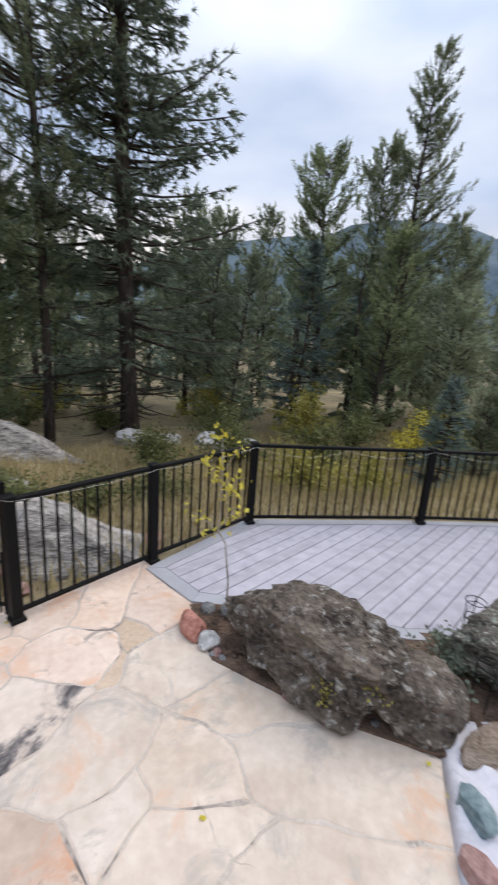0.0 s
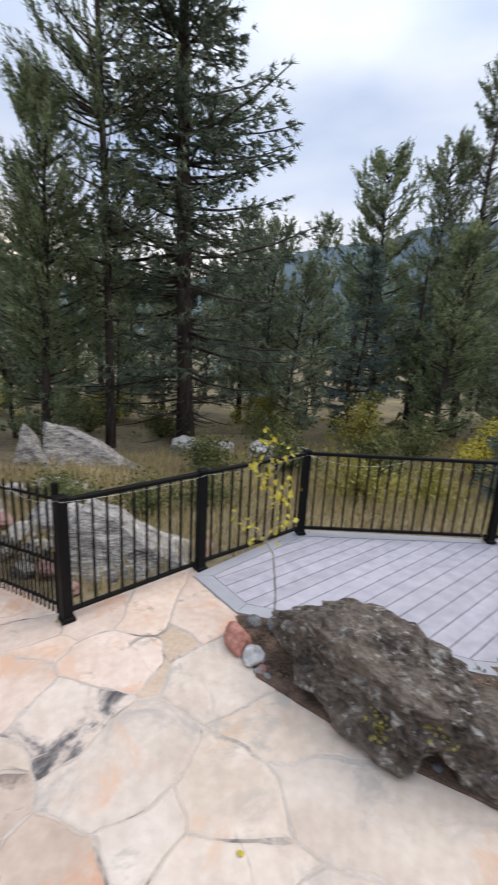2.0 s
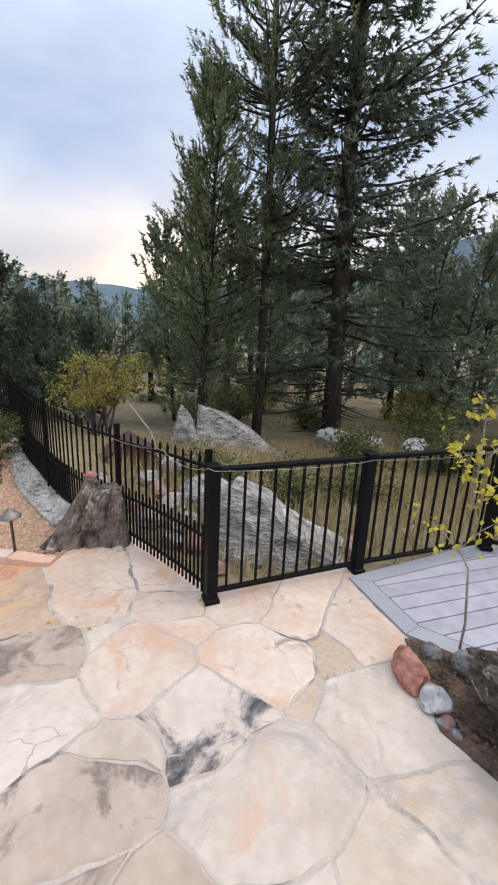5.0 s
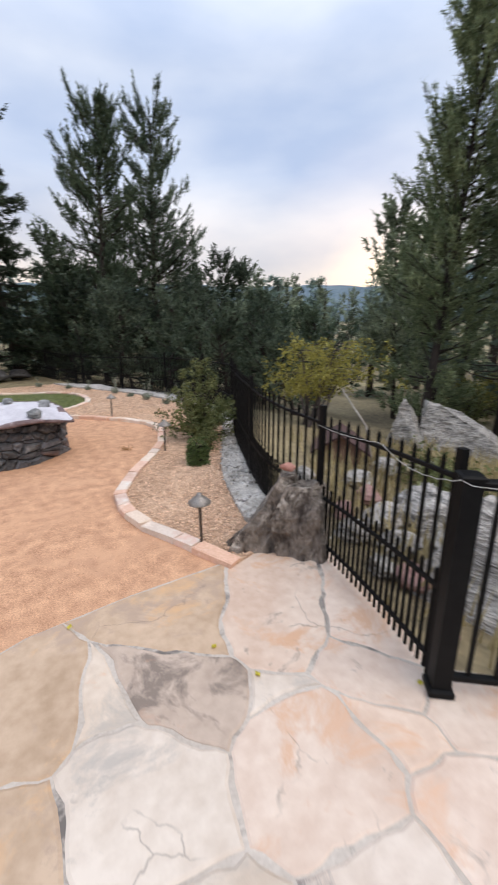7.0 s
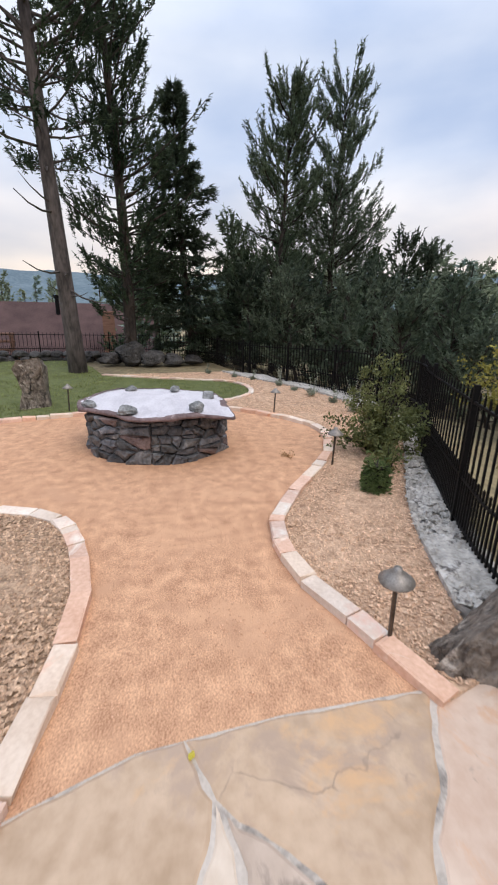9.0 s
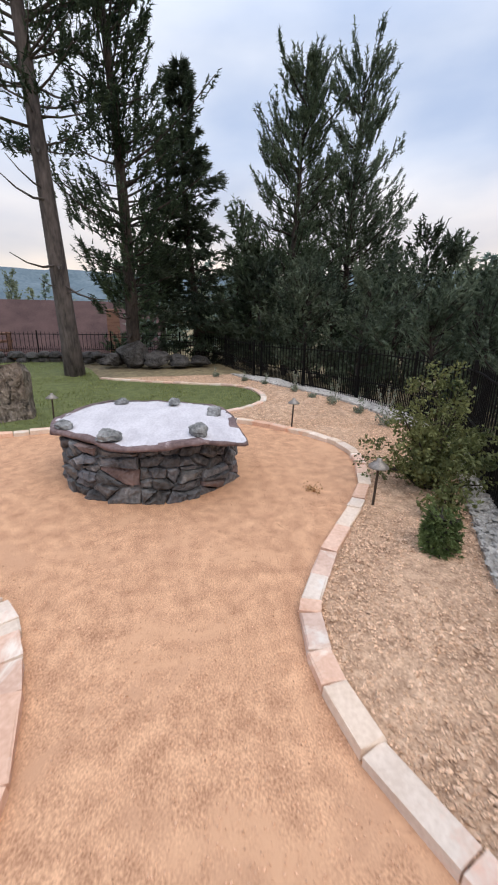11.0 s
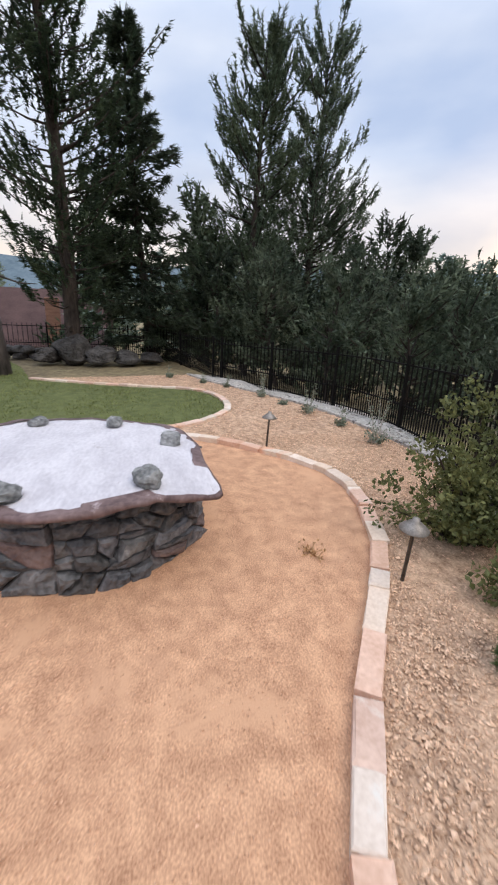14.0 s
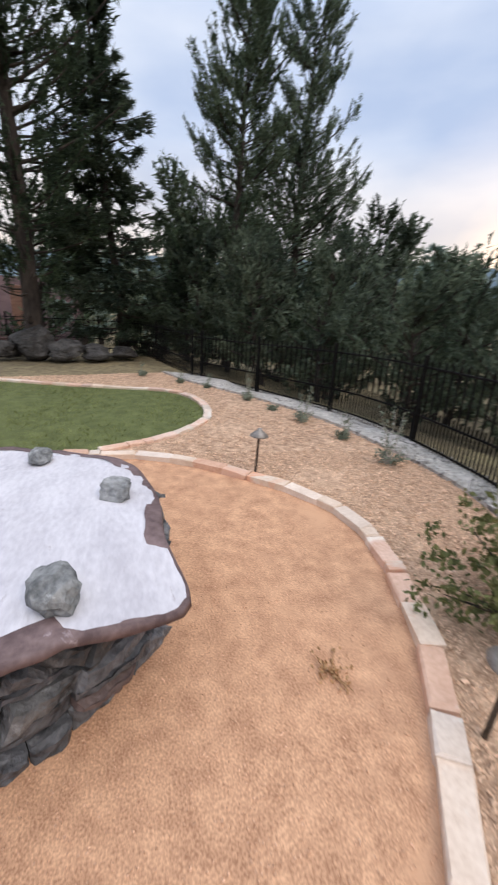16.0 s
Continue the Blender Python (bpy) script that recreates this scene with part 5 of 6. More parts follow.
def neighbour_house():
    ob = tagged(empty("house", (-28.5, -6.5, -2.6)), "neighbouring house with a red-brown shingle roof and siding", "house")
    ob.rotation_euler = (0, 0, radians(10))
    w, l, e, r = 3.6, 5.5, 2.45, 4.75
    Shape().add([(-w, -l, -0.5), (w, -l, -0.5), (w, l, -0.5), (-w, l, -0.5), (-w, -l, e), (w, -l, e), (w, l, e), (-w, l, e), (0, -l, r - 0.1), (0, l, r - 0.1)],
                [(0, 1, 5, 8, 4), (1, 2, 6, 5), (2, 3, 7, 9, 6), (3, 0, 4, 7)]).put("wall", M_SIDING, ob)
    for sgn in (-1, 1):
        Shape().add([(0, -l - 0.4, r), (sgn * (w + 0.5), -l - 0.4, e - 0.3), (sgn * (w + 0.5), l + 0.4, e - 0.3), (0, l + 0.4, r), (0, -l - 0.4, r - 0.18), (sgn * (w + 0.5), -l - 0.4, e - 0.48), (sgn * (w + 0.5), l + 0.4, e - 0.48), (0, l + 0.4, r - 0.18)],
                    [(0, 1, 2, 3), (7, 6, 5, 4), (0, 4, 5, 1), (1, 5, 6, 2), (2, 6, 7, 3)]).put("roof", M_ROOF, ob)
    Shape().tube([(1.0, 0.6, 3.6), (1.0, 0.6, 5.0)], 0.11, 10).tube([(1.0, 0.6, 4.95), (1.0, 0.6, 5.12)], 0.17, 10).put("flue", M_METAL, ob)
    Shape().box((2.9, 3.0, -0.5), (4.2, 3.6, 4.3), 0.03).put("chimney", M_SIDING, ob)
    for k in range(3):
        Shape().box((w + 0.005, -4.2 + k * 2.6, 0.6), (w + 0.05, -3.2 + k * 2.6, 1.8), 0.01).put("window", M_METAL, ob)


neighbour_house()

# low dry-stone wall, boulders and standing stone by the lawn
def stone_wall():
    top = tagged(empty("stone_wall"), "low dry-stone wall of grey fieldstones behind the lawn", "stone wall", kind="structure")
    rng = np.random.default_rng(4)
    line = curve_points([(-16.3, -0.8), (-16.6, -2.0), (-16.5, -3.6), (-16.2, -6.0)], 0.32)
    for p in line:
        for row in range(2):
            rock("stone", (p[0] + rng.normal(0, 0.05), p[1] + rng.normal(0, 0.05), row * 0.17 - 0.05), (0.4, 0.42, 0.24), int(rng.integers(1, 9999)), M_FIELD, 2, rng.uniform(0, 180), 0.06, 10, parent=top)


stone_wall()
for i, (x, y, sx, sy, sz) in enumerate([(-15.7, -0.25, 0.8, 0.9, 0.8), (-15.5, 0.45, 0.7, 0.8, 0.5), (-15.6, -0.85, 0.6, 0.7, 0.4), (-15.7, 1.1, 0.7, 0.9, 0.38), (-15.9, 1.7, 0.6, 0.7, 0.3)]):
    tagged(rock("boulder", (x, y, 0), (sx, sy, sz), 120 + i, M_FIELD, 4, i * 33, 0.08, 12), "grey boulder in the group behind the lawn", "boulder", "lawn boulders")
tagged(wedge_rock("standing_stone", (-9.15, -0.95, 0), 109, [(-0.18, -0.06), (-0.17, 0.35), (-0.25, 0.70), (-0.20, 0.80), (0.18, 0.78), (0.22, 0.68), (0.16, 0.3), (0.22, -0.06)], 0.32, 24, M_FENCE_ROCK, 80, 0.0, 0.035), "upright blocky brown-grey standing stone at the lawn's edge", "standing stone")


def log_rail():
    ob = tagged(empty("log_fence"), "brown wooden post-and-rail fence beyond the lawn", "fence")
    for y in (-4.6, -6.4, -8.2):
        Shape().tube([(-17.9, y, -0.4), (-17.9, y, 0.85)], 0.07, 8).put("post", M_SIDING, ob)
    for z in (0.25, 0.55, 0.8):
        Shape().tube([(-17.9, -4.5, z), (-17.9, -8.3, z + 0.02)], 0.05, 8).put("rail", M_SIDING, ob)


log_rail()

# ---- trees ----
def lone(name, x, y, label, seed, H, base, R, bark, leaf, z=None, **kw):
    w, t = conifer(seed, H, base, R, **kw)
    return tree(name, on_ground(x, y) if z is None else (x, y, z), label, w, t, bark, leaf, seed * 37)


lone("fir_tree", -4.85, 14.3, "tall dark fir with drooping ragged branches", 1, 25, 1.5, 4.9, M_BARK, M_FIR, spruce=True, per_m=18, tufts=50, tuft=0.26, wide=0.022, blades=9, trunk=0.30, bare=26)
lone("pine_tree", -6.75, 12.4, "slender tall ponderosa pine with tufted needles", 2, 20, 3.4, 3.0, M_BARK, M_PINE, per_m=14, tufts=18, tuft=0.28, wide=0.014, blades=18, trunk=0.15, bare=24)
lone("pine_tree", -8.2, 11.2, "dense young pine with upturned tufts", 3, 9.6, 0.4, 2.7, M_BARK, M_PINE, per_m=20, tufts=20, tuft=0.28, wide=0.015, blades=18, trunk=0.13)
lone("pine_tree", 6.25, 21.5, "tall ponderosa pine with a narrow open top", 4, 16.6, 2.0, 3.2, M_BARK, M_PINE, per_m=13, tufts=17, tuft=0.34, wide=0.021, blades=15, trunk=0.2)
lone("pine_tree", 2.2, 20.3, "round-topped pine in the woods", 5, 11.6, 1.5, 2.8, M_BARK, M_PINE, per_m=13, tufts=17, tuft=0.34, wide=0.021, blades=15, trunk=0.17, top_round=0.4)
lone("pine_tree", 4.6, 23.9, "pine in the woods behind the deck", 6, 13.6, 1.5, 3.0, M_BARK, M_PINE, per_m=13, tufts=17, tuft=0.34, wide=0.021, blades=15, trunk=0.17, top_round=0.3)
lone("pine_tree", 14.8, 26.2, "open-crowned pine on the dry slope", 7, 16.3, 2.2, 3.3, M_BARK, M_PINE, per_m=11, tufts=15, tuft=0.42, wide=0.032, blades=13, trunk=0.2, top_round=0.5)
lone("pine_tree", 18.2, 24.6, "pine on the dry slope", 8, 16.3, 2.2, 3.3, M_BARK, M_PINE, per_m=11, tufts=15, tuft=0.42, wide=0.032, blades=13, trunk=0.2, top_round=0.3)
lone("spruce_tree", 1.0, 18.2, "bluish spruce in the woods", 9, 7.6, 0.3, 2.5, M_BARK, M_BLUE, spruce=True, per_m=16, tufts=18, tuft=0.24, wide=0.03, blades=9, trunk=0.12)
lone("spruce_tree", 4.2, 17.4, "dark green conifer in the woods", 10, 7.8, 0.3, 2.6, M_BARK, M_PINE, per_m=15, tufts=16, tuft=0.3, wide=0.03, blades=10, trunk=0.12)
lone("spruce_tree", 3.55, 8.7, "young blue spruce behind the railing", 11, 2.35, 0.05, 0.78, M_BARK, M_BLUE, spruce=True, per_m=55, tufts=16, tuft=0.10, wide=0.010, blades=9, trunk=0.03, bend=0.02)
lone("pine_tree", 5.3, 10.6, "bushy young green pine behind the railing", 12, 2.3, 0.1, 0.8, M_BARK, M_PINE, per_m=44, tufts=16, tuft=0.15, wide=0.010, blades=12, trunk=0.04, top_round=0.6, bend=0.02)
lone("pine_tree", -18.95, 5.0, "tall ponderosa pine with upright tufted branches", 13, 9.8, 0.6, 2.6, M_BARK, M_SPRUCE, per_m=17, tufts=21, tuft=0.30, wide=0.017, blades=20, trunk=0.16, top_round=0.45)
lone("pine_tree", -19.9, 7.7, "tall ponderosa pine beside its twin", 14, 11.4, 0.6, 2.7, M_BARK, M_SPRUCE, per_m=16, tufts=21, tuft=0.30, wide=0.017, blades=20, trunk=0.16, top_round=0.45)
lone("pine_tree", -13.6, -1.35, "tall pine with a bare leaning trunk on the lawn", 15, 15.0, 4.6, 3.2, M_BARK_RED, M_BACKLIT, z=0.0, per_m=17, tufts=22, tuft=0.27, wide=0.017, blades=15, trunk=0.22, bend=0.3, bare=8)
lone("pine_tree", -15.9, -0.25, "dark pine behind the lawn", 16, 12.5, 1.4, 2.8, M_BARK, M_BACKLIT, per_m=17, tufts=21, tuft=0.28, wide=0.018, blades=16, trunk=0.2, bare=8)
lone("spruce_tree", -17.0, 1.75, "dark pointed spruce behind the lawn", 17, 8.3, 0.3, 2.4, M_BARK, M_BACKLIT, spruce=True, per_m=24, tufts=30, tuft=0.25, wide=0.020, blades=11, trunk=0.14)
for i, (x, y, top_z, R) in enumerate([(-18.8, 2.8, 4.7, 1.5), (-20.2, 10.6, 5.0, 1.6), (-19.6, 11.6, 4.4, 1.4), (-16.6, 3.9, 3.0, 1.5), (-21.0, 9.4, 4.2, 1.8), (-17.5, 6.4, 2.6, 1.5), (-15.0, 6.9, 2.0, 1.3), (-22.0, 6.2, 5.0, 2.0), (-18.5, -0.6, 4.2, 1.8), (-18.6, 8.9, 2.6, 1.6),
                                     (-14.0, 9.6, 1.6, 1.4), (-17.0, 11.6, 2.2, 1.6), (-10.4, 12.6, 5.2, 1.6),
                                     (-2.6, 19.0, 7.2, 2.6), (-0.9, 22.5, 8.2, 2.6), (-6.4, 19.5, 8.0, 2.7), (-9.3, 17.6, 6.8, 2.4), (-1.6, 16.6, 5.0, 2.1), (-11.6, 16.5, 3.6, 2.2), (8.6, 20.6, 7.0, 2.6), (10.2, 26.5, 9.5, 2.8), (7.2, 17.6, 4.2, 2.0), (-4.2, 23.5, 9.0, 2.8),
                                     (12.8, 30.0, 9.0, 2.8), (-13.5, 19.0, 3.6, 2.4),
                                     (11.5, 21.0, 4.6, 2.2), (13.2, 24.0, 6.0, 2.4), (16.5, 29.0, 7.6, 2.6), (20.5, 31.0, 8.4, 2.8), (9.2, 24.0, 5.6, 2.2),
                                     (-9.8, 8.0, 1.0, 1.5), (-11.6, 6.8, 1.7, 1.5), (-13.2, 5.8, 2.2, 1.5), (-12.4, 8.6, 2.0, 1.7), (-14.4, 4.9, 2.4, 1.5), (-15.6, 4.3, 2.8, 1.5), (-10.8, 9.6, 1.8, 1.7), (-16.4, 8.0, 3.0, 1.8), (-18.0, 3.6, 3.4, 1.7), (-15.0, 9.8, 2.6, 1.8)]):
    z = float(ground_z([(x, y)])[0])
    lone("pine_tree", x, y, "bushy lower pine in the dark thicket", 40 + i, top_z - z, 0.2, R, M_BARK, (M_FAR_HAZE if i % 2 else M_PINE) if i > 11 else (M_BACKLIT if i % 2 else M_SPRUCE), per_m=11, tufts=12, tuft=0.38, wide=0.040, blades=7, trunk=0.08, top_round=0.2) if i < 30 else lone("pine_tree", x, y, "bushy young pine behind the fence", 40 + i, top_z - z, 0.1, R, M_BARK, M_SPRUCE, per_m=19, tufts=16, tuft=0.23, wide=0.026, blades=9, trunk=0.06, top_round=0.3)
for i, (x, y, h, w) in enumerate([(4.4, 12.6, 1.7, 1.6), (5.5, 12.4, 2.1, 1.2), (0.6, 7.6, 0.9, 1.8), (1.8, 7.8, 0.8, 1.6), (-2.4, 17.5, 2.2, 3.0), (-9.3, 17.0, 1.7, 3.0), (1.5, 15.5, 2.0, 3.0)]):
    bush("shrub", on_ground(x, y), "yellow autumn shrub in the dry grass", h, w, 300 + i, M_YELLOW if i < 2 else M_OLIVE, 26, 1500 if i < 4 else 2400, 0.08 if i < 4 else 0.12, 0.09)
for i, (x, y, h, w) in enumerate([(-3.4, 5.4, 0.6, 1.0), (-2.6, 6.0, 0.6, 1.2), (-4.3, 6.2, 0.55, 1.1), (-1.8, 6.6, 0.6, 1.2), (-3.0, 10.5, 1.0, 1.8), (-1.0, 11.5, 1.2, 2.0), (1.5, 12.0, 1.3, 2.0), (7.5, 13.5, 1.3, 2.2), (3.0, 14.5, 1.6, 2.4), (-6.0, 14.8, 1.3, 2.2), (-2.0, 14.5, 1.5, 2.4), (6.0, 15.5, 1.8, 2.4), (-8.8, 14.5, 1.4, 2.4)]):
    bush("shrub", on_ground(x, y), "low green shrub on the slope below the garden", h, w, 320 + i, M_SHRUB, 26, 1500 if i < 4 else 1900, 0.06 if i < 4 else 0.10, 0.07 if i < 4 else 0.12)


def woods():
    """The far woods: many conifers in one mesh, and their trunks in another."""
    rng = np.random.default_rng(12)
    kinds = [conifer(60 + k, 11, (0.5, 1.2, 2.4, 1.6)[k], 2.3, spruce=k % 2 == 0, per_m=6, tufts=7, tuft=0.62, wide=0.10, blades=4, trunk=0.17, top_round=0.2) for k in range(4)]
    crowns, trunks = [[], [], []], Shape()
    spots = []
    tries = 0
    while len(spots) < 205 and tries < 20000:
        tries += 1
        yaw = rng.uniform(-48, 128)
        d = 18 + 75 * rng.random() ** 1.5
        x, y = -2 - d * math.sin(radians(yaw)), 2 + d * math.cos(radians(yaw))
        if min([math.hypot(x - a, y - b) for a, b in spots] or [9]) < 1.7 + d * 0.02:
            continue
        # the view down the valley stays open, as does the dry slope
        if 44 < yaw < 62 and d < 40 or 60 <= yaw < 92 and d < 26 or -46 < yaw < -20 and d < 33 or 100 < yaw < 118 and d < 45:
            continue
        spots.append((x, y))
        z = float(ground_z([(x, y)])[0])
        top = {True: 2.6, False: 6.4}[yaw > 42] + rng.uniform(-2.2, 1.8) + (d - 20) * (0.085 if yaw > 42 else 0.16)
        top = max(2.0, top) - z
        s = top / 11
        a = rng.uniform(0, 6.283)
        m = np.array([[math.cos(a), -math.sin(a), 0], [math.sin(a), math.cos(a), 0], [0, 0, 1]]) * np.array([[1, 1, 1]])
        w = max(0.75, min(1.7, 0.6 + 0.55 * s)) * rng.uniform(0.8, 1.15)
        k = rng.integers(0, 4)
        crowns[int(rng.integers(0, 3))].append(kinds[k][1] @ m.T * np.array([w, w, s]) + np.array([x, y, z]))
        trunks.tube([(x, y, z - 0.4), (x, y, z + top * 0.5), (x, y, z + top * 0.95)], [0.18, 0.11, 0.02], 6)
    for _ in range(70):
        yaw, d = rng.uniform(42, 98), rng.uniform(25, 62)
        x, y = -2 - d * math.sin(radians(yaw)), 2 + d * math.cos(radians(yaw))
        z = float(ground_z([(x, y)])[0])
        top = 1.5 + d * rng.uniform(0.03, 0.125) - z
        s = top / 11
        a = rng.uniform(0, 6.283)
        m = np.array([[math.cos(a), -math.sin(a), 0], [math.sin(a), math.cos(a), 0], [0, 0, 1]])
        w = max(0.8, 0.6 + 0.5 * s)
        crowns[int(rng.integers(0, 3))].append(kinds[rng.integers(0, 4)][1] @ m.T * np.array([w, w, s]) + np.array([x, y, z]))
        trunks.tube([(x, y, z - 0.4), (x, y, z + top * 0.95)], [0.15, 0.02], 5)
    ob = tagged(empty("far_woods"), "dense dark conifer woods falling away into the valley", "woods", kind="stuff")
    trunks.put("trunks", M_BARK, ob)
    for group, leaf in zip(crowns, (M_FAR_HAZE, M_FAR_HAZE_DARK, M_FAR_HAZE_BLUE)):
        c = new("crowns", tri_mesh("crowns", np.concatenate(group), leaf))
        c.parent = ob
        tagged(c, kind="stuff")


woods()


# ---- loose ground cover ----
def scatter(poly, n, seed):
    rng = np.random.default_rng(seed)
    lo, hi = np.min(poly, 0), np.max(poly, 0)
    p = rng.uniform(lo, hi, (int(n * 4), 2))
    return p[in_poly(p, poly)][:n], rng


def pebbles(name, poly, n, size, z, material, label, seed):
    p, rng = scatter(np.array(poly), n, seed)
    n = len(p)
    octa = np.array([(1, 0, 0), (0, 1, 0), (-1, 0, 0), (0, -1, 0), (0, 0, 1), (0, 0, -0.6)], float)
    fc = [(0, 1, 4), (1, 2, 4), (2, 3, 4), (3, 0, 4), (1, 0, 5), (2, 1, 5), (3, 2, 5), (0, 3, 5)]
    v = octa[None] * size * rng.uniform(0.5, 1.5, (n, 1, 3)) * np.array((1, 0.8, 0.55)) + rng.normal(0, size * 0.15, (n, 6, 3))
    a = rng.uniform(0, 6.283, n)
    c, s = np.cos(a)[:, None], np.sin(a)[:, None]
    x, y = v[..., 0] * c - v[..., 1] * s, v[..., 0] * s + v[..., 1] * c
    v = np.stack([x + p[:, :1], y + p[:, 1:], v[..., 2] + z], -1)
    ob = new(name, tri_mesh(name, v[:, fc[:4]].reshape(-1, 3, 3), material))
    tagged(ob, label, "gravel", kind="stuff")


def blades(name, p, rng, h, w, material, label, lean=0.5, z=None):
    n = len(p)
    zz = ground_z(p) if z is None else np.full(n, z)
    base = np.c_[p, zz]
    a = rng.uniform(0, 6.283, n)
    side = np.stack([np.cos(a), np.sin(a), 0 * a], 1) * w * rng.uniform(0.6, 1.4, (n, 1))
    tip = base + np.c_[rng.normal(0, lean, (n, 2)), np.ones(n)] * (h * rng.uniform(0.5, 1.3, (n, 1)))
    ob = new(name, tri_mesh(name, np.stack([base - side, base + side, tip], 1), material))
    tagged(ob, label, "grass", kind="stuff")


pebbles("gravel", [q for q in right_bed if q[0] > -9], 30000, 0.0076, 0.031, M_PEBBLE, "loose tan pea gravel in the planting bed", 1)
pebbles("gravel", right_bed, 6000, 0.014, 0.035, M_PEBBLE, "loose tan gravel round the lawn bed", 2)
pebbles("gravel", [q for q in left_bed if q[1] > -1.7], 13000, 0.0125, 0.033, M_PEBBLE_DARK, "loose tan gravel in the bed beside the patio", 3)
pebbles("granite_crumbs", [(-3.3, 1.2), (-3.3, 2.4), (-4.6, 2.1), (-6.2, 3.0), (-7.3, 3.2), (-8.7, 2.2), (-8.7, 0.5), (-7.8, -1.5), (-5.3, -1.5), (-5.2, 0.4), (-4.2, 1.15)], 14000, 0.0046, 0.004, M_CRUMB, "fine loose granite crumbs on the path", 4)
pebbles("rubble", [q for q in wall_poly if q[0] > -9], 2200, 0.030, 0.065, M_CONC, "broken pale concrete rubble along the fence footing", 8)
p_, r_ = scatter(np.array(lawn_poly), 30000, 5)
blades("lawn_grass", p_, r_, 0.035, 0.006, M_GRASS, "short mown green grass blades", 0.4, 0.01)
slope = [(-1.2, 4.2), (-0.3, 5.2), (2, 5.7), (4, 6), (9, 6.5), (16, 12), (18, 22), (4, 19), (-3, 14), (-6, 11), (-6.5, 6), (-4, 4), (-2.5, 3.6), (-1.9, 3.3)]
p_, r_ = scatter(np.array(slope), 42000, 6)
p_ = p_ + 0.25 * r_.normal(0, 1, p_.shape) * (r_.random((len(p_), 1)) < 0.5)
p_ = p_[~in_poly(p_, GARDEN)]
blades("meadow_grass", p_, r_, 0.30, 0.012, M_DRY, "tall dry golden grass on the slope", 0.3)
pebbles("needle_litter", [(-0.6, 3.2), (-0.3, 3.3), (1.1, 3.05), (1.2, 2.4), (0.9, 2.3), (-0.3, 2.75)], 900, 0.014, 0.05, M_SOIL, "dark bark chips between the boulders", 7)


def fallen_leaves():
    spots = [(-0.31, 1.79), (0.9, 2.0), (0.93, 1.78), (-2.35, 2.3), (-1.95, 2.9), (-2.6, 2.2), (-3.1, 1.6), (0.86, 2.16)]
    for i, (x, y) in enumerate(spots):
        s = Shape()
        n = 10
        ring = [(0.014 * math.cos(a) * (1 + 0.25 * math.cos(2 * a)), 0.012 * math.sin(a), 0.004 * math.sin(3 * a)) for a in np.linspace(0, math.tau, n, endpoint=False)]
        s.add([(0, 0, 0.003)] + ring, [(0, 1 + k, 1 + (k + 1) % n) for k in range(n)])
        ob = s.put("fallen_leaf", M_YELLOW)
        ob.matrix_basis = pose(x, y, 0.024, 4, 6, i * 57)
        tagged(ob, "fallen yellow aspen leaf on the stone", "leaf", "fallen leaves")


fallen_leaves()


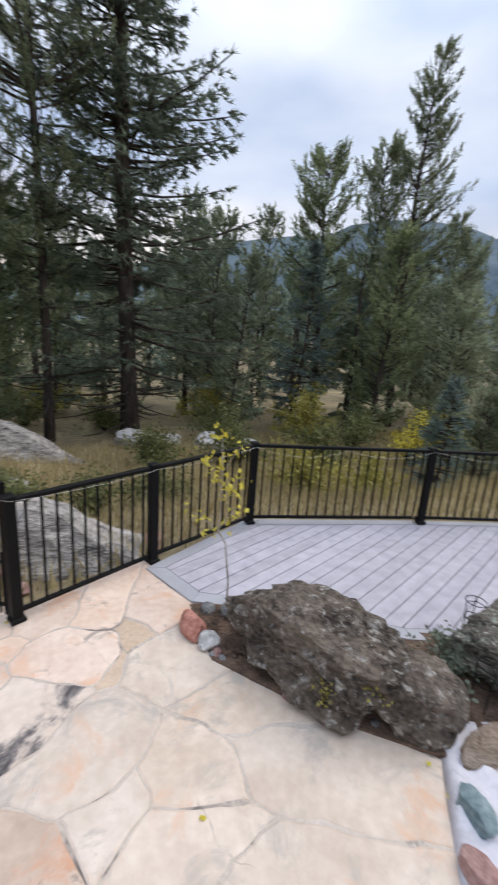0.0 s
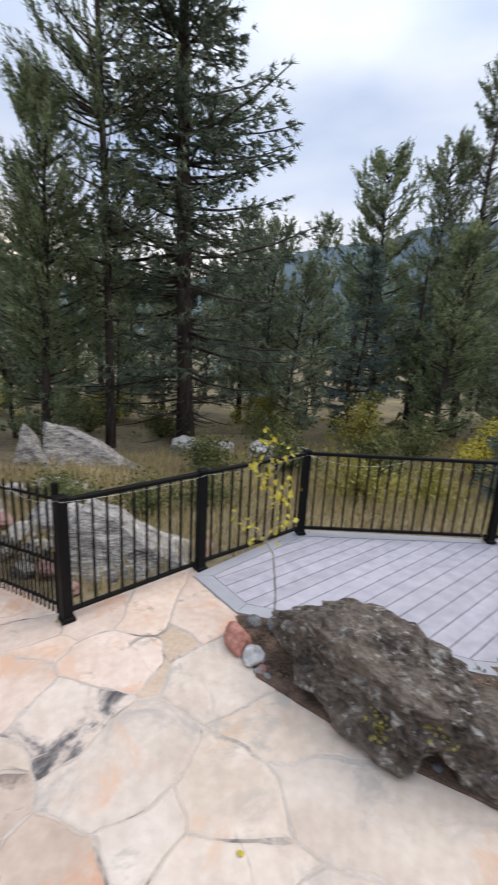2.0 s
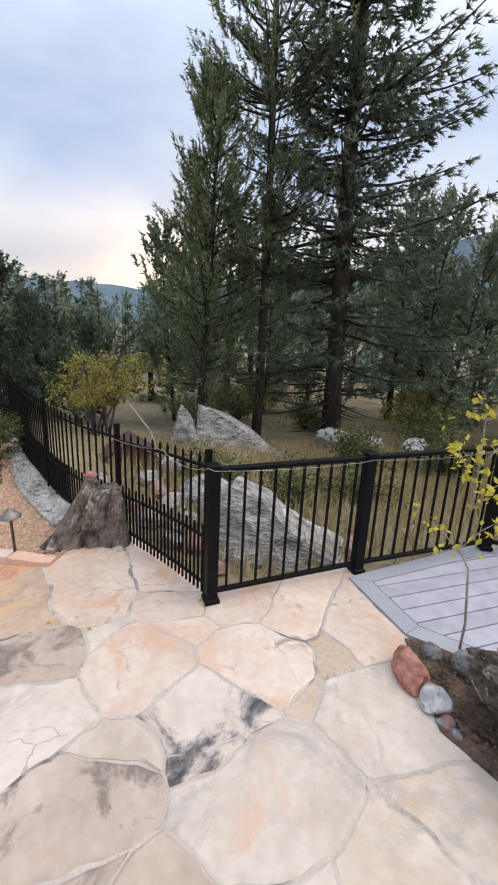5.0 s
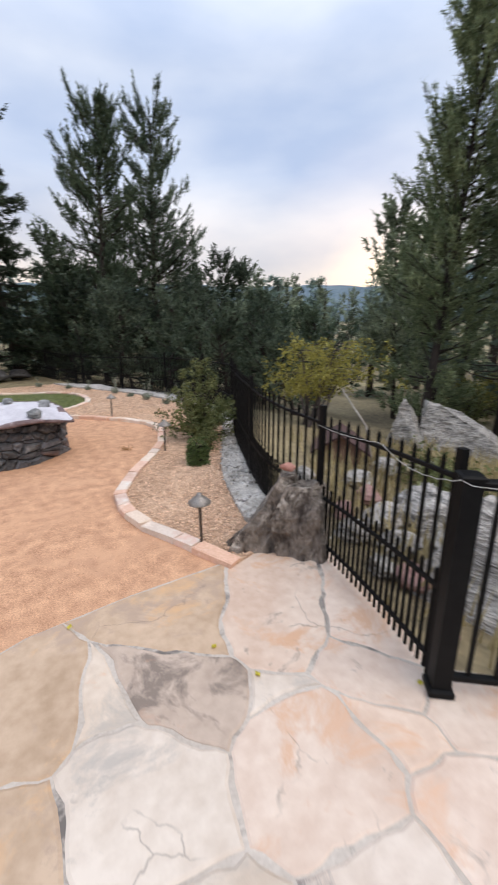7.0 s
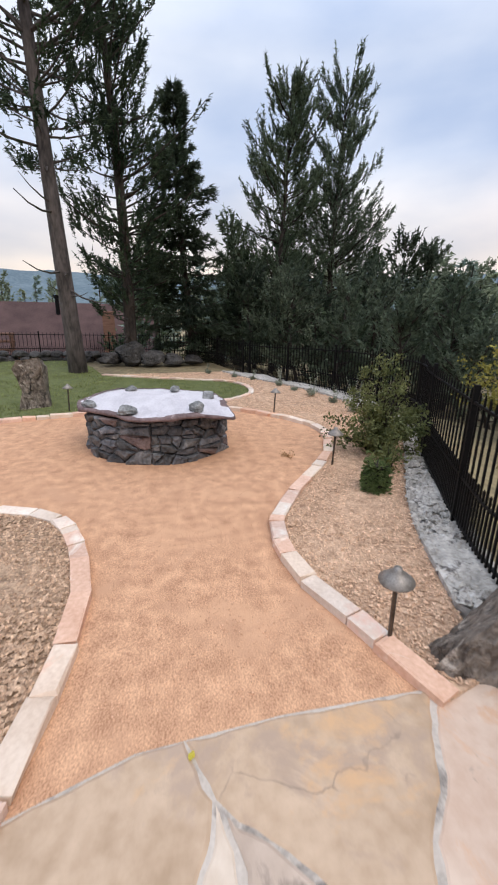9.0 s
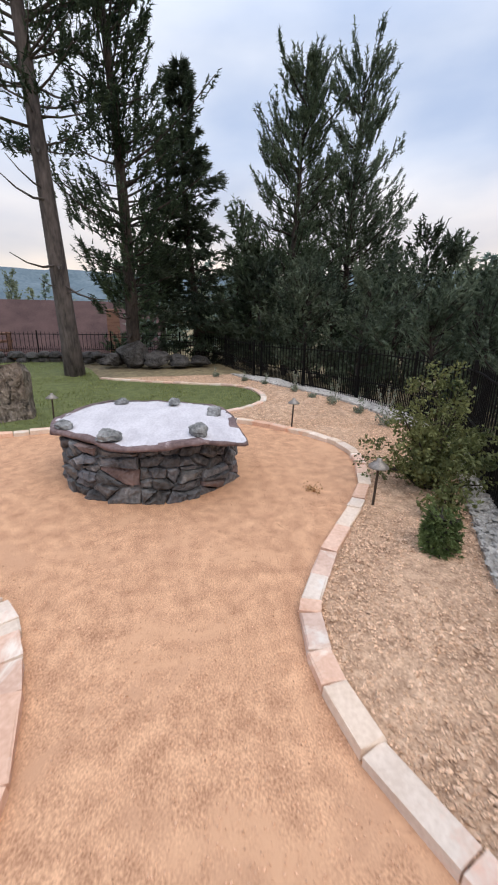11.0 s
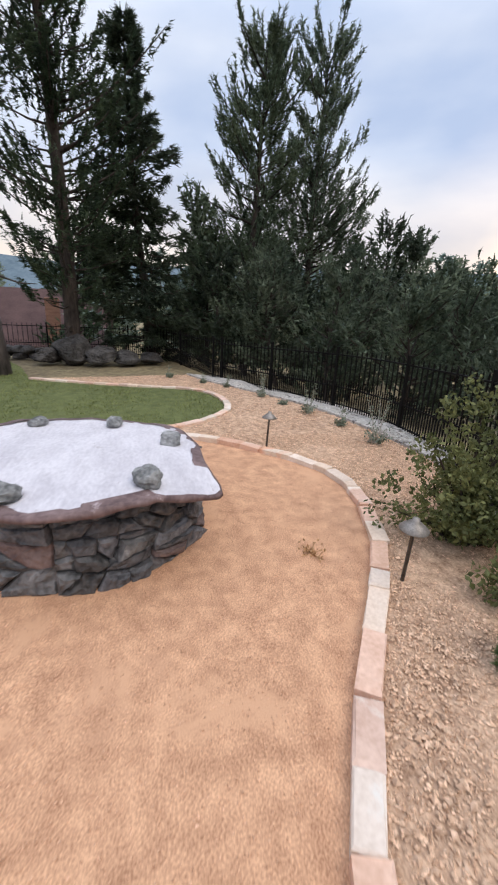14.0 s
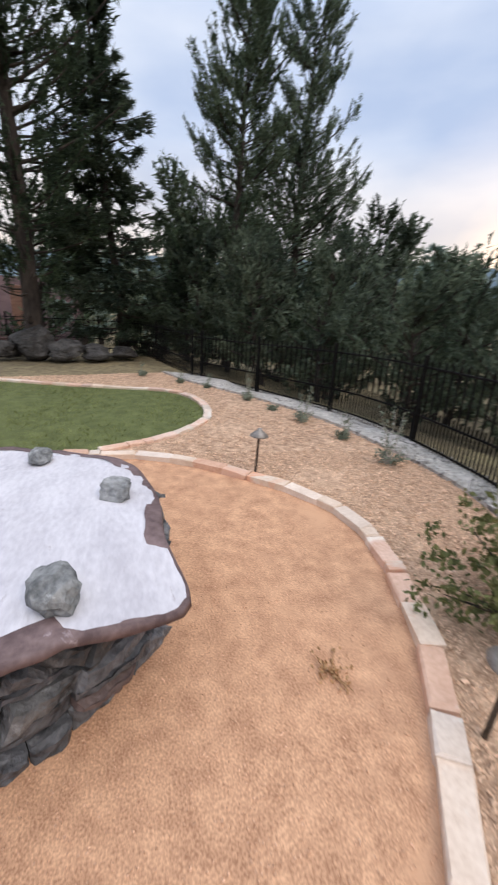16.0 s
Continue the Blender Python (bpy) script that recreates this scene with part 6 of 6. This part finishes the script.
# ---- patio stones ----
def lay_patio():
    base = sheet("patio", PATIO, 0.010, M_MORTAR, "irregular cream and pink flagstone patio with grey mortar", 0.5, 0.0)
    tagged(base, category="patio")
    # each stone: a centre and how far it pushes its neighbours back
    by_fence = [(-2.84, 2.84, 0.32), (-3.03, 2.47, 0.16), (-2.48, 2.08, -0.12), (-2.16, 1.67, -0.14), (-2.41, 1.67, -0.20), (-2.51, 1.25, -0.13), (-2.18, 1.16, -0.09), (-1.97, 2.40, -0.10), (-2.24, 2.42, -0.14), (-2.46, 3.38, 0.51), (-2.29, 3.14, 0.26), (-1.95, 2.80, -0.05), (-1.56, 2.75, -0.11), (-1.56, 2.36, -0.20), (-1.20, 2.06, -0.32), (-1.70, 1.77, -0.26), (-1.58, 1.47, -0.15)]
    by_deck = [(-0.77, 1.88, -0.08), (-0.39, 2.75, -0.07), (-1.21, 2.64, -0.35), (-1.03, 3.16, -0.22), (-0.91, 3.39, -0.11), (-1.98, 3.24, 0.18), (-1.58, 3.31, -0.00), (-0.84, 1.21, 0.13), (-1.23, 1.19, -0.05), (-0.20, 1.80, 0.17), (-0.49, 1.59, 0.09), (0.08, 1.96, 0.18), (0.03, 1.29, 0.46), (-0.15, 1.44, 0.35), (-0.01, 2.34, 0.08)]
    by_house = [(-2.2, 0.62, 0.1), (-1.5, 0.75, 0.1), (-0.7, 0.65, 0.3), (0.1, 0.55, 0.5), (-2.3, -0.1, 0.1), (-1.4, 0.1, 0.1), (-1.8, -0.7, 0.1), (-2.4, -0.9, 0.1)]
    stones = by_fence + by_deck + by_house
    dark = {13, 14}
    tan = {19, 20}
    pink = {7, 9, 10, 11, 12, 21, 22, 23, 0}
    brown = {2, 16, 24, 25}
    warm = {1, 5, 6}
    rng = np.random.default_rng(3)
    for i, c in enumerate(cells(stones, PATIO)):
        if len(c) < 3:
            continue
        dense = []
        for p, q in zip(c, c[1:] + c[:1]):
            k = max(1, int(np.linalg.norm(q - p) / 0.05))
            dense += [p + (q - p) * j / k for j in range(k)]
        c = [p + 0.05 * np.array((noise.noise(Vector((p[0] * 4.1, p[1] * 4.1, 3))) + 0.4 * noise.noise(Vector((p[0] * 11, p[1] * 11, 3))), noise.noise(Vector((p[0] * 4.1, p[1] * 4.1, 8))))) * min(1, 4 * poly_dist(p[None], PATIO)[0]) for p in dense]
        out, nrm = ragged(c, 0.002, 0.018, 0.04, i + 0.5, 0)
        m, mid = len(out), out.mean(0)
        hz = 0.016 + rng.uniform(-0.003, 0.004)
        rows = [[(*p, -0.01) for p in out], [(*p, hz - 0.006) for p in out], [(*(p - q * 0.012), hz) for p, q in zip(out, nrm)],
                [(*(mid + (p - mid) * 0.6), hz + 0.003 * noise.noise(Vector((p[0] * 4, p[1] * 4, i)))) for p in out]]
        v = [p for r in rows for p in r] + [(*mid, hz)]
        f = [(k * m + j, k * m + (j + 1) % m, k * m + m + (j + 1) % m, k * m + m + j) for k in range(3) for j in range(m)] + [(3 * m + j, 3 * m + (j + 1) % m, 4 * m) for j in range(m)]
        mt = M_FLAG_WARM if i in warm else M_FLAG_BROWN if i in brown else M_FLAG_DARK if i in dark else M_FLAG_TAN if i in tan else M_FLAG_PINK if i in pink else M_FLAG
        Shape().add(v, f).put("flagstone", mt, base)


lay_patio()
lay_deck()


# stone steps down to the patio
def steps():
    top = tagged(empty("steps", (0, 0, 0)), "plain stone steps down to the patio", "steps", kind="structure")
    for k, (y0, y1, z) in enumerate([(-1.6, 0.66, 0.60), (0.66, 0.92, 0.40), (0.92, 1.18, 0.20)]):
        Shape().box((-1.3, y0, -0.05), (0.45, y1 - 0.003, z), 0.02).put("step", M_FLAG, top)


steps()
